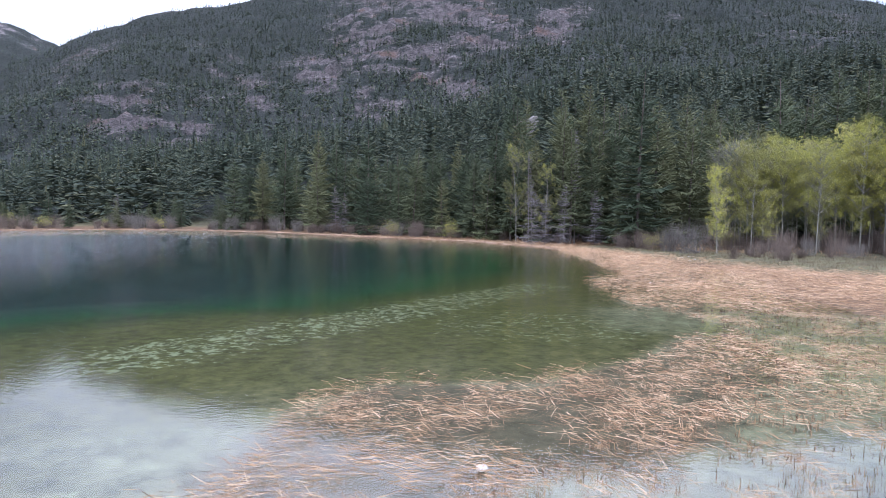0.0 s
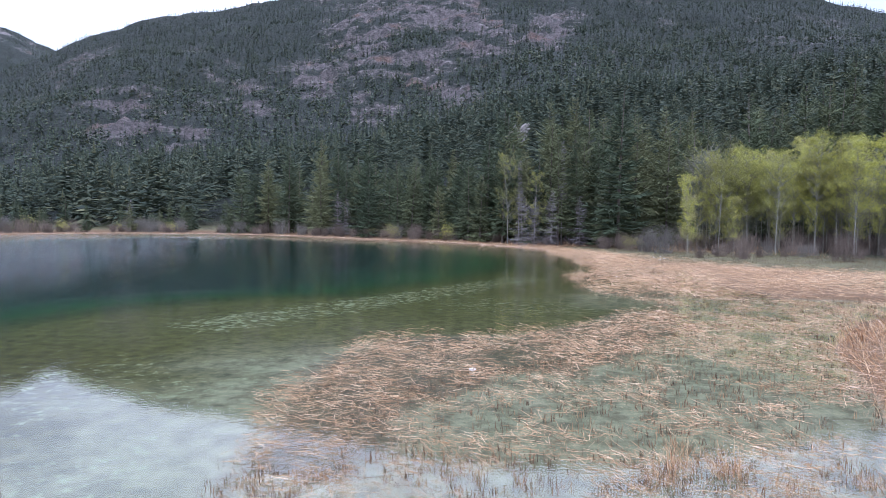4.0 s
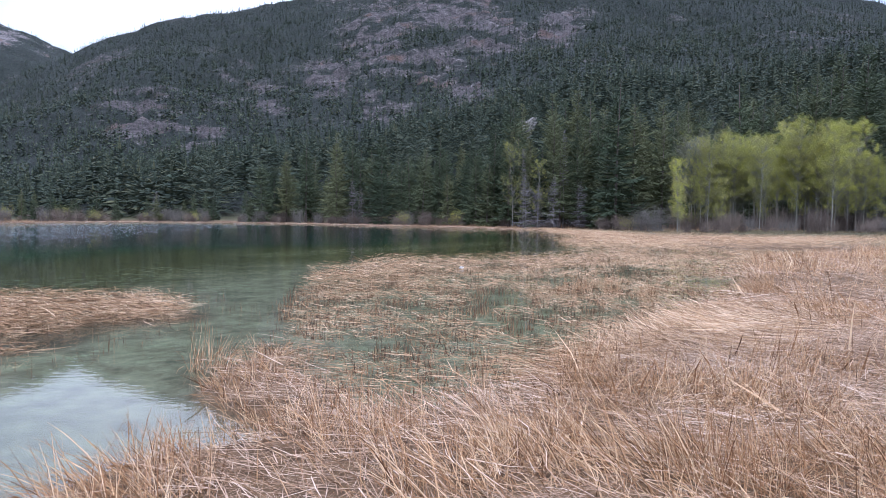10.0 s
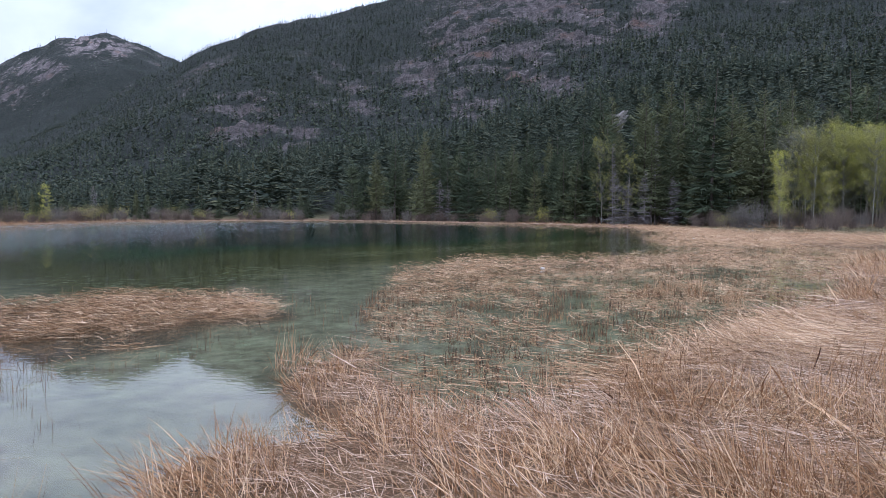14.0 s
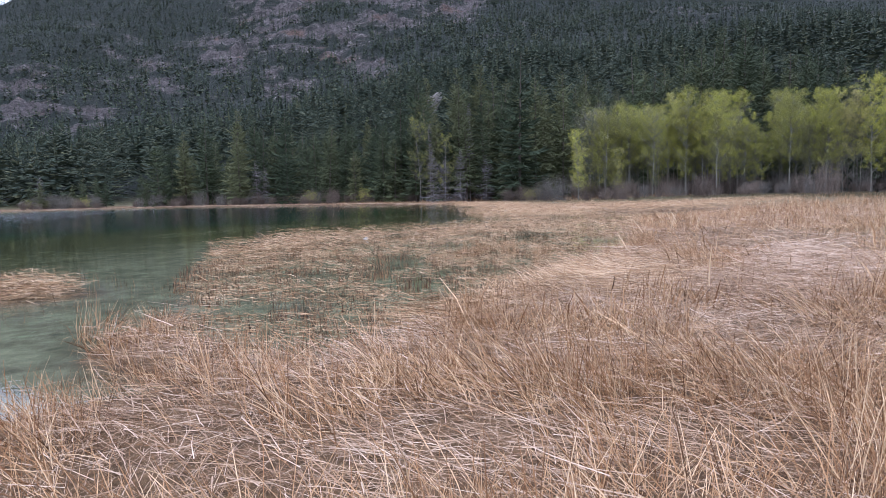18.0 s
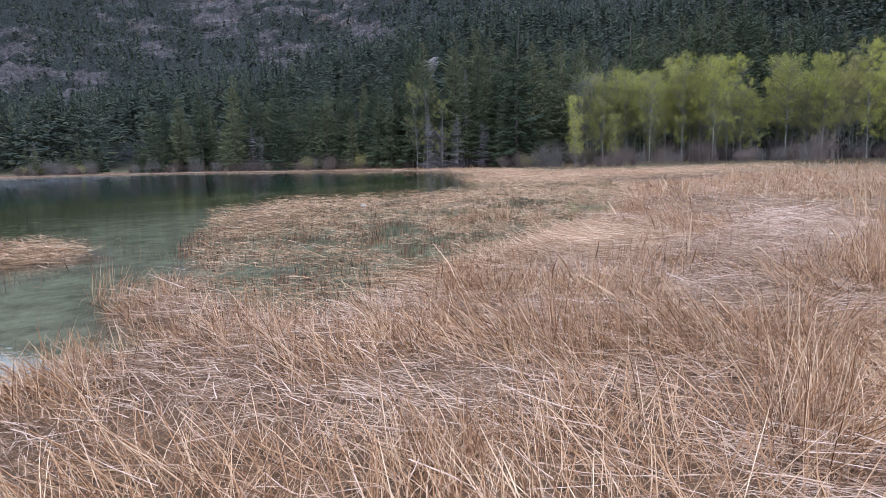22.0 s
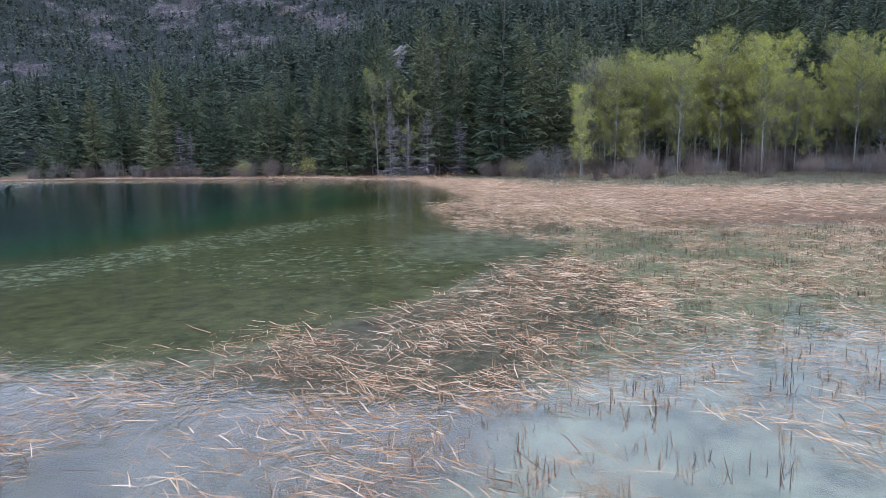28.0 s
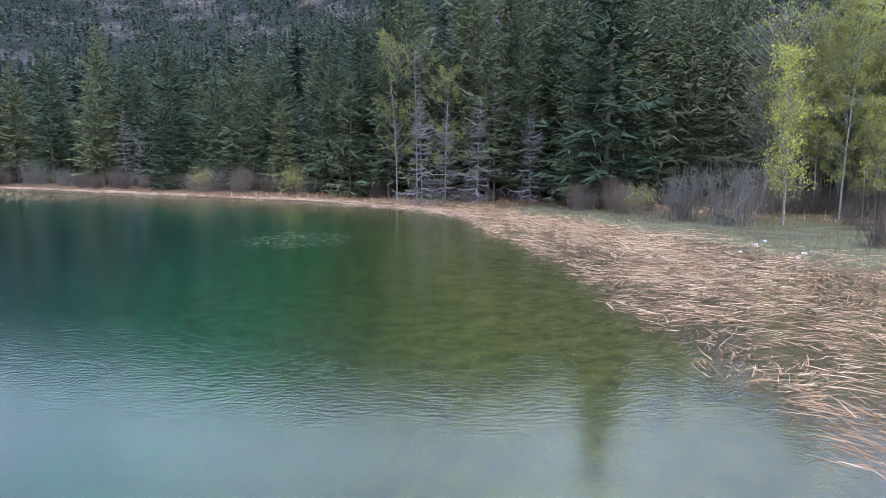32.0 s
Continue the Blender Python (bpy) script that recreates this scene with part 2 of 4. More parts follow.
def hill_height(x, y):
    """The land behind the shore: a wooded front slope, the mountain and a farther summit."""
    x, y = np.asarray(x, float), np.asarray(y, float)
    r = np.hypot(x, y)
    az = np.degrees(np.arctan2(-x, y))
    tan = lambda table: np.tan(np.radians(np.interp(az, *table)))
    out = np.maximum(-shore_gap(x, y), 0)
    foot = smooth01(out, 22, 60)
    zf, zr, zb = 330 * tan(AZ_FRONT), 1150 * tan(AZ_RIDGE), 2700 * tan(AZ_BACK)
    u = np.clip((r - 118) / 212, 0, 1.6)
    front = zf * u
    w = np.clip((r - 330) / 820, 0, 1)
    main = zf + (zr - zf) * (0.42 * w + 0.58 * w**1.7)
    past = zr + (zb - zr) * smooth01(r, 1250, 2700)
    z = np.where(r < 330, front, np.where(r < 1150, main, np.where(r < 2700, np.where(zb > zr, past, np.minimum(past, zr * (1 - 0.12 * smooth01(r, 1150, 1500)))), np.maximum(zb, 0.7 * zr))))
    rough = (fbm(x, y, 190, 5, 3) - 0.5) * np.clip((r - 250) * 0.09, 0, 60) * smooth01(np.abs(r - 1150), 0, 350)
    rough = rough + (fbm(x, y, 34, 4, 8) - 0.5) * np.clip((r - 300) * 0.03, 0, 13)
    return foot * (z + rough)


def ground_height(x, y):
    x, y = np.asarray(x, float), np.asarray(y, float)
    d = shore_gap(x, y)
    isl = inside(ISLAND, x, y)
    pool = inside(POOL, x, y)
    stub = np.maximum(inside(STUBBLE, x, y), inside(MAT, x, y))
    shelf = 12 * (1 - smooth01(y, 36, 58)) * smooth01(x, -40, -12) + 2
    e = np.maximum(d - shelf * 0.8, 0)
    depth = 0.16 + (0.035 + 0.10 * smooth01(y, 46, 60)) * np.clip(d, 0, shelf) + 0.09 * e + 0.011 * e * e * (e < 18) + (e >= 18) * (0.011 * 324 + 0.15 * (e - 18))
    bed = -np.minimum(depth, 11)
    bed = np.where(isl > -0.6, np.maximum(bed, -0.22 + 0.10 * smooth01(isl, -0.6, 0.8)), bed)
    marsh = 0.085 + 0.09 * (fbm(x, y, 3.5, 3, 5) - 0.5) + 0.10 * smooth01(-d, 3, 14) + 0.45 * smooth01(-d, 12, 30)
    marsh = np.where(stub > -0.5, marsh - 0.28 * smooth01(stub, -0.5, 0.8), marsh)
    far = inside(FAR_MAT, x, y)
    marsh = marsh - 0.32 * smooth01(far, -0.4, 0.8) * smooth01(-d, 12, 6) * (y < 112)
    marsh = np.where(pool > -0.3, marsh - 0.31 * smooth01(pool, -0.3, 0.6), marsh)
    k = smooth01(d, -0.35, 0.35)
    near = marsh * (1 - k) + bed * k
    return near + hill_height(x, y) + (fbm(x, y, 2.2, 3, 11) - 0.5) * 0.10 * smooth01(-d, 8, 16)


# rocky places on the mountain: azimuth, elevation, half widths, tilt
CLIFFS = [(22.2, 6.6, 2.4, 1.3), (25.5, 7.4, 3.0, 2.0), (24.8, 6.0, 1.5, 1.3), (6.4, 9.5, 1.7, 1.2), (11.3, 11.4, 1.9, 1.5), (7.2, 14.6, 3.0, 2.8), (15.5, 9.7, 2.0, 1.2), (18.5, 11.5, 1.4, 0.8),
          (2.6, 12.3, 2.4, 1.8), (-3.0, 15.2, 3.0, 1.8), (-8.5, 15.8, 2.2, 1.3), (0.5, 17.2, 3.8, 1.3), (-1.0, 10.6, 1.8, 0.7), (36.3, 12.4, 2.2, 0.8), (40, 10.3, 1.5, 0.7),
          (49.5, 3.9, 1.9, 1.9), (46.0, 5.0, 1.4, 1.0), (75, 3.6, 6, 1.4), (42.5, 8.2, 1.4, 0.8)]


def rockiness(x, y, z):
    r = np.hypot(x, y)
    az, el = np.degrees(np.arctan2(-x, y)), np.degrees(np.arctan2(z - 2, r))
    s = np.zeros_like(r)
    for a, e, wa, we in CLIFFS:
        s = np.maximum(s, 1.25 - np.hypot((az - a) / wa, (el - e) / we) * 0.8)
    s = np.clip(1.25 * s, 0, 1) * smooth01(fbm(x, y + 1.4 * z, 30, 6, 21), 0.38, 0.58)
    s = s + 0.4 * smooth01(fbm(x, y, 55, 6, 31), 0.56, 0.72) * smooth01(el, 5.5, 9) * (r > 450)
    return np.where(r > 380, np.clip(s, 0, 1), 0)

# ---------------------------------------------------------------- ground
def ground_material():
    m, n, l, b = nodes_of("ground_soil_and_rock")
    geo = n.new("ShaderNodeNewGeometry")
    sep = n.new("ShaderNodeSeparateXYZ")
    l.new(geo.outputs["Position"], sep.inputs[0])
    pos = geo.outputs["Position"]
    # lake bed: pale marl shallows, olive growth, then the water's depth tint painted in
    bend = noise_tex(n, l, 0.35, 4, vec=pos)
    depth = n.new("ShaderNodeMath")
    depth.operation = "MULTIPLY_ADD"
    l.new(bend.outputs["Fac"], depth.inputs[0])
    depth.inputs[1].default_value = 0.25
    l.new(sep.outputs["Z"], depth.inputs[2])
    rng = n.new("ShaderNodeMapRange")
    rng.inputs["From Min"].default_value, rng.inputs["From Max"].default_value = 0.1, -7.0
    l.new(depth.outputs[0], rng.inputs["Value"])
    # water's green and deep darkness are painted into the lower stops of both ramps
    bed = ramp(n, [(0.0, (0.20, 0.195, 0.135)), (0.028, (0.165, 0.172, 0.107)), (0.048, (0.060, 0.060, 0.014)), (0.10, (0.043, 0.046, 0.006)), (0.16, (0.019, 0.042, 0.007)),
                   (0.24, (0.005, 0.055, 0.016)), (0.45, (0.003, 0.042, 0.025)), (0.9, (0.001, 0.020, 0.022))])
    l.new(rng.outputs[0], bed.inputs[0])
    olive = ramp(n, [(0.0, (0.078, 0.077, 0.025)), (0.10, (0.058, 0.066, 0.013)), (0.15, (0.026, 0.044, 0.007)), (0.24, (0.006, 0.050, 0.013)), (0.45, (0.003, 0.040, 0.021)), (0.9, (0.001, 0.020, 0.020))])
    l.new(rng.outputs[0], olive.inputs[0])
    pale = n.new("ShaderNodeAttribute")
    pale.attribute_name = "pale"
    bedtone = mix(n, l, pale.outputs["Fac"], olive.outputs[0], bed.outputs[0])
    silt = noise_tex(n, l, 2.2, 7, 0.72, vec=pos)
    siltr = ramp(n, [(0.32, (0.42, 0.44, 0.40)), (0.68, (1.45, 1.45, 1.4))])
    l.new(silt.outputs["Fac"], siltr.inputs[0])
    bedc = mix(n, l, 1.0, bedtone, siltr.outputs[0], "MULTIPLY")
    marl = n.new("ShaderNodeAttribute")
    marl.attribute_name = "marl"
    blot = noise_tex(n, l, 3.4, 6, 0.72, vec=pos)
    am = n.new("ShaderNodeMath")
    am.operation = "MULTIPLY_ADD"
    l.new(marl.outputs["Fac"], am.inputs[0])
    am.inputs[1].default_value = 0.30
    l.new(blot.outputs["Fac"], am.inputs[2])
    blr = ramp(n, [(0.805, (0, 0, 0)), (0.875, (0.85, 0.85, 0.85))])
    l.new(am.outputs[0], blr.inputs[0])
    bedc = mix(n, l, blr.outputs[0], bedc, (0.24, 0.28, 0.165))
    # wet debris under the mats; its dark brown also holds the shade between stems
    litter_shade = n.new("ShaderNodeAttribute")
    litter_shade.attribute_name = "litter_shade"
    bedc = mix(n, l, litter_shade.outputs["Fac"], bedc, mix(n, l, silt.outputs["Fac"], (0.036, 0.032, 0.018), (0.10, 0.082, 0.048)))
    # shore soil and forest floor
    soil = noise_tex(n, l, 0.8, 6, 0.6, vec=pos)
    soilr = ramp(n, [(0.3, (0.055, 0.045, 0.03)), (0.5, (0.11, 0.10, 0.055)), (0.62, (0.105, 0.108, 0.05)), (0.75, (0.20, 0.155, 0.10))])
    l.new(soil.outputs["Fac"], soilr.inputs[0])
    straw = n.new("ShaderNodeAttribute")
    straw.attribute_name = "straw"
    strawn = noise_tex(n, l, 7.0, 5, 0.7, vec=pos)
    # straw floor, dark end deepened: shade between the reeds is put into the colour
    strawr_shaded = ramp(n, [(0.3, (0.048, 0.027, 0.013)), (0.7, (0.21, 0.125, 0.064))])
    l.new(strawn.outputs["Fac"], strawr_shaded.inputs[0])
    land = mix(n, l, straw.outputs["Fac"], soilr.outputs[0], strawr_shaded.outputs[0])
    # rock and scree on the mountain
    tall = n.new("ShaderNodeMapping")
    tall.inputs["Scale"].default_value = (1.0, 1.0, 0.6)
    l.new(pos, tall.inputs["Vector"])
    rockn = noise_tex(n, l, 0.12, 10, 0.72, vec=tall.outputs[0])
    rockr = ramp(n, [(0.36, (0.030, 0.027, 0.028)), (0.47, (0.085, 0.073, 0.073)), (0.57, (0.118, 0.103, 0.099)), (0.68, (0.235, 0.215, 0.21))])
    l.new(rockn.outputs["Fac"], rockr.inputs[0])
    crag = noise_tex(n, l, 0.42, 6, 0.75, vec=pos)
    cragr = ramp(n, [(0.36, (0.35, 0.35, 0.36)), (0.62, (1.35, 1.33, 1.3))])
    l.new(crag.outputs["Fac"], cragr.inputs[0])
    # paler granite on the high summit
    lift = n.new("ShaderNodeMapRange")
    lift.inputs["From Min"].default_value, lift.inputs["From Max"].default_value = 330, 480
    l.new(sep.outputs["Z"], lift.inputs["Value"])
    rust = noise_tex(n, l, 0.03, 5, vec=pos)
    rustr = ramp(n, [(0.58, (0, 0, 0)), (0.70, (0.55, 0.55, 0.55))])
    l.new(rust.outputs["Fac"], rustr.inputs[0])
    rockc = mix(n, l, 1.0, mix(n, l, rustr.outputs[0], rockr.outputs[0], (0.14, 0.075, 0.048)), cragr.outputs[0], "MULTIPLY")
    rockc = mix(n, l, lift.outputs[0], rockc, mix(n, l, 1.0, (2.1, 2.08, 2.1), rockc, "MULTIPLY"))
    rock = n.new("ShaderNodeAttribute")
    rock.attribute_name = "rock"
    brush = noise_tex(n, l, 0.16, 6, 0.7, vec=pos)
    brushr = ramp(n, [(0.35, (0.012, 0.018, 0.014)), (0.55, (0.022, 0.027, 0.021)), (0.76, (0.056, 0.046, 0.038))])
    l.new(brush.outputs["Fac"], brushr.inputs[0])
    hill = n.new("ShaderNodeAttribute")
    hill.attribute_name = "hill"
    # the edge of the bare rock is broken by crags
    brk = n.new("ShaderNodeMath")
    brk.operation = "MULTIPLY_ADD"
    l.new(rockn.outputs["Fac"], brk.inputs[0])
    brk.inputs[1].default_value = 2.2
    l.new(rock.outputs["Fac"], brk.inputs[2])
    brkr = ramp(n, [(0.0, (0, 0, 0)), (0.45, (0, 0, 0)), (0.60, (1, 1, 1))])
    half = n.new("ShaderNodeMath")
    half.operation = "MULTIPLY"
    half.inputs[1].default_value = 0.333
    l.new(brk.outputs[0], half.inputs[0])
    l.new(half.outputs[0], brkr.inputs[0])
    high = mix(n, l, brkr.outputs[0], brushr.outputs[0], rockc)
    land = mix(n, l, hill.outputs["Fac"], land, high)
    wet = n.new("ShaderNodeMapRange")
    wet.inputs["From Min"].default_value, wet.inputs["From Max"].default_value = 0.06, -0.06
    l.new(sep.outputs["Z"], wet.inputs["Value"])
    col = mix(n, l, wet.outputs[0], land, bedc)
    l.new(col, b.inputs["Base Color"])
    b.inputs["Roughness"].default_value = 0.9
    b.inputs["Specular IOR Level"].default_value = 0.2
    bp = n.new("ShaderNodeBump")
    bp.inputs["Strength"].default_value, bp.inputs["Distance"].default_value = 0.5, 0.15
    l.new(strawn.outputs["Fac"], bp.inputs["Height"])
    bp2 = n.new("ShaderNodeBump")
    bp2.inputs["Strength"].default_value, bp2.inputs["Distance"].default_value = 1.0, 9.0
    hb = n.new("ShaderNodeMath")
    hb.operation = "MULTIPLY"
    l.new(rockn.outputs["Fac"], hb.inputs[0])
    l.new(hill.outputs["Fac"], hb.inputs[1])
    l.new(hb.outputs[0], bp2.inputs["Height"])
    l.new(bp.outputs[0], bp2.inputs["Normal"])
    l.new(bp2.outputs[0], b.inputs["Normal"])
    return m


def build_ground():
    cx, cy = 0.0, 12.0
    fine = np.linspace(-78, 78, 640)
    rest = np.linspace(78, 282, 120)[1:-1]
    ang = np.radians(np.concatenate([fine, rest]))
    rad = np.concatenate([[0.0001, 0.4, 0.7], 1.027 ** np.arange(0, 220), 1.027**219 * 1.013 ** np.arange(1, 200)])
    rad = rad[rad < 3600]
    A, R = np.meshgrid(ang, rad)
    X, Y = cx - R * np.sin(A), cy + R * np.cos(A)
    Z = ground_height(X, Y)
    na, nr = len(ang), len(rad)
    rockv = rockiness(X, Y, Z)
    # broken ledges where the rock is bare
    ledge = (np.abs(np.mod(Z / 13 + 3.0 * fbm(X, Y, 45, 4, 41), 1) - 0.5) - 0.25) * 13
    Z = Z + rockv * (ledge + 16 * (fbm(X, Y, 16, 3, 43) - 0.5)) * (R > 400)
    v = np.stack([X, Y, Z], -1).reshape(-1, 3)
    i, j = np.meshgrid(np.arange(nr - 1), np.arange(na), indexing="ij")
    jn = (j + 1) % na
    q = np.stack([i * na + j, i * na + jn, (i + 1) * na + jn, (i + 1) * na + j], -1).reshape(-1, 4)
    me = mesh_from("ground", v, q[:, ::-1], ground_material(), True)
    d = shore_gap(X, Y)
    hillv = smooth01(-d, 20, 46)
    strawv = (1 - smooth01(-d, 13, 24)) * 0.95 * (1 - smooth01(inside(VERGE, X, Y), -0.5, 1.5))
    palev = (1 - smooth01(Y, 42, 50) * smooth01(X, -30, -20)) * (1 - 0.9 * smooth01(Y, 24, 30) * smooth01(X, -30, -20) * smooth01(d, -0.4, 0.8))
    palev = np.maximum(palev, 0.75 * smooth01(np.hypot((X - 8) / 3.2, (Y - 40) / 4.0) + 0.6 * (fbm(X, Y, 2.5, 3, 46) - 0.5), 1.2, 0.5))
    t = np.clip(((X + 9) * 14 + (Y - 32) * 20) / (14 * 14 + 20 * 20), 0, 1)
    pt = smooth01(np.hypot(X + 9 - 14 * t, Y - 32 - 20 * t), 4.2, 1.0)
    pt = np.maximum(pt, 0.88 * smooth01(np.hypot((X - 3.2) / 6.5, (Y - 38.5) / 5.5), 1.25, 0.4))
    pt = np.maximum(pt, 0.95 * smooth01(np.hypot((X - 3) / 5, (Y - 86) / 6), 1.2, 0.4))
    flats = (1 - 0.55 * smooth01(Y, 24, 29)) * smooth01(d, 0.3, 1.5) * smooth01(d, 11, 7) * smooth01(Y, 56, 44) * smooth01(X, -22, -14)
    pt = np.maximum(pt, 0.86 * flats * smooth01(fbm(X, Y, 6, 3, 45), 0.36, 0.56))
    lit = np.maximum(np.maximum(inside(MAT, X, Y), inside(ISLAND, X, Y)), np.maximum(inside(FAR_MAT, X, Y), -d))
    lit = np.where(inside(STUBBLE, X, Y) > 0, np.minimum(lit, inside(MAT, X, Y)), lit)
    litv = (1 - 0.5 * smooth01(Y, 54, 51.5) * smooth01(Y, 40, 44) * smooth01(X, 16, 12)) * smooth01(lit + 1.2 * (fbm(X, Y, 1.6, 3, 44) - 0.5), -0.3, 0.5) * (1 - 0.25 * (inside(MAT, X, Y) > -0.5))
    for key, val in (("rock", rockv), ("hill", hillv), ("straw", strawv), ("marl", pt), ("litter_shade", litv), ("pale", palev)):
        at = me.attributes.new(key, "FLOAT", "POINT")
        at.data.foreach_set("value", val.ravel().astype(np.float32))
    tagged(new("ground", me), "marsh shore and lake bed rising to a rocky wooded mountain", "ground", kind="structure")


build_ground()


# ---------------------------------------------------------------- water
def water_material():
    m, n, l, b = nodes_of("clear_lake_water")
    b.inputs["Base Color"].default_value = (1, 1, 1, 1)
    b.inputs["Transmission Weight"].default_value = 1.0
    b.inputs["IOR"].default_value = 1.333
    b.inputs["Roughness"].default_value = 0.0
    pos = n.new("ShaderNodeNewGeometry").outputs["Position"]
    mp = n.new("ShaderNodeMapping")
    mp.inputs["Scale"].default_value = (1.0, 1.9, 1.0)
    mp.inputs["Rotation"].default_value = (0, 0, radians(18))
    l.new(pos, mp.inputs["Vector"])
    fine = noise_tex(n, l, 5.5, 3, 0.5, vec=mp.outputs[0])
    broad = noise_tex(n, l, 0.035, 3, vec=pos)
    calm = n.new("ShaderNodeMapRange")
    calm.inputs["From Min"].default_value, calm.inputs["From Max"].default_value = 0.50, 0.64
    calm.inputs["To Min"].default_value, calm.inputs["To Max"].default_value = 0.03, 0.12
    l.new(broad.outputs["Fac"], calm.inputs["Value"])
    bp = n.new("ShaderNodeBump")
    bp.inputs["Distance"].default_value = 0.03
    sp = n.new("ShaderNodeSeparateXYZ")
    l.new(pos, sp.inputs[0])
    wind = n.new("ShaderNodeMapRange")
    wind.inputs["From Min"].default_value, wind.inputs["From Max"].default_value = -18, -42
    wind.inputs["To Min"].default_value, wind.inputs["To Max"].default_value = 0.0, 1.2
    l.new(sp.outputs["X"], wind.inputs["Value"])
    open_water = n.new("ShaderNodeMapRange")
    open_water.inputs["From Min"].default_value, open_water.inputs["From Max"].default_value = 22, 52
    open_water.inputs["To Min"].default_value, open_water.inputs["To Max"].default_value = 0.0, 0.15
    l.new(sp.outputs["Y"], open_water.inputs["Value"])
    breeze = n.new("ShaderNodeMath")
    breeze.operation = "ADD"
    l.new(wind.outputs[0], breeze.inputs[0])
    l.new(open_water.outputs[0], breeze.inputs[1])
    gust = n.new("ShaderNodeMath")
    gust.operation = "ADD"
    l.new(calm.outputs[0], gust.inputs[0])
    l.new(breeze.outputs[0], gust.inputs[1])
    l.new(gust.outputs[0], bp.inputs["Strength"])
    l.new(fine.outputs["Fac"], bp.inputs["Height"])
    l.new(bp.outputs[0], b.inputs["Normal"])
    return m


water = new("lake_water", mesh_from("lake_water", [(-110, -30, 0), (60, -30, 0), (60, 160, 0), (-110, 160, 0)], [(0, 1, 2, 3)], water_material()))
water.visible_shadow = False
tagged(water, "clear green lake water with light ripples", "water", kind="structure")

# ---------------------------------------------------------------- trees
needle = varied("conifer_needles", [(0.0, (0.046, 0.062, 0.034)), (0.5, (0.075, 0.093, 0.048)), (1.0, (0.127, 0.134, 0.062))], scale=0.25, by="object", fine=2.5, tint=0.12)
# bluer than the near needles: distance haze is put into the colour
needle_far_hazy = varied("far_conifer_needles_haze_tint", [(0.0, (0.031, 0.042, 0.032)), (0.5, (0.053, 0.070, 0.048)), (0.85, (0.084, 0.097, 0.060)), (1.0, (0.125, 0.128, 0.070))], scale=0.02, by="island", fine=0.4, tint=0.25)
bark = varied("conifer_bark", [(0.0, (0.07, 0.055, 0.045)), (1.0, (0.17, 0.14, 0.12))], scale=1.0, by="object", bump=0.6, fine=14)
grey_twig = varied("dead_grey_wood", [(0.0, (0.105, 0.095, 0.082)), (1.0, (0.24, 0.215, 0.19))], scale=1.0, by="island", fine=6)
brown_twig = varied("bare_brown_twigs", [(0.0, (0.10, 0.076, 0.060)), (1.0, (0.23, 0.18, 0.145))], scale=0.5, by="object", fine=5)
dead_branch = varied("silvery_dead_branches", [(0.0, (0.11, 0.098, 0.10)), (1.0, (0.235, 0.21, 0.212))], scale=1.0, by="island", fine=6)
pale_bark = varied("pale_aspen_bark", [(0.0, (0.12, 0.115, 0.095)), (1.0, (0.26, 0.25, 0.21))], scale=1.5, by="object", bump=0.3, fine=9)
spring_leaf = varied("spring_aspen_leaves", [(0.0, (0.24, 0.23, 0.08)), (0.4, (0.37, 0.365, 0.087)), (0.8, (0.50, 0.485, 0.10)), (1.0, (0.53, 0.47, 0.19))], scale=0.4, by="object", fine=3, tint=0.3)


def let_light_through(m, share):
    """Thin leaves pass some of the light that falls on their far side."""
    n, l = m.node_tree.nodes, m.node_tree.links
    b = n["Principled BSDF"]
    out = [x for x in n if x.type == "OUTPUT_MATERIAL"][0]
    thin = n.new("ShaderNodeBsdfTranslucent")
    l.new(b.inputs["Base Color"].links[0].from_socket, thin.inputs["Color"])
    both = n.new("ShaderNodeMixShader")
    both.inputs[0].default_value = share
    l.new(b.outputs[0], both.inputs[1])
    l.new(thin.outputs[0], both.inputs[2])
    l.new(both.outputs[0], out.inputs["Surface"])


let_light_through(spring_leaf, 0.42)


def quads_strip(pts, wid, side):
    """A tapered ribbon along points."""
    pts, wid = np.asarray(pts, float), np.asarray(wid, float)[:, None]
    v = np.stack([pts - side * wid, pts + side * wid], 1).reshape(-1, 3)
    k = np.arange(len(pts) - 1) * 2
    return v, np.stack([k, k + 1, k + 3, k + 2], -1)


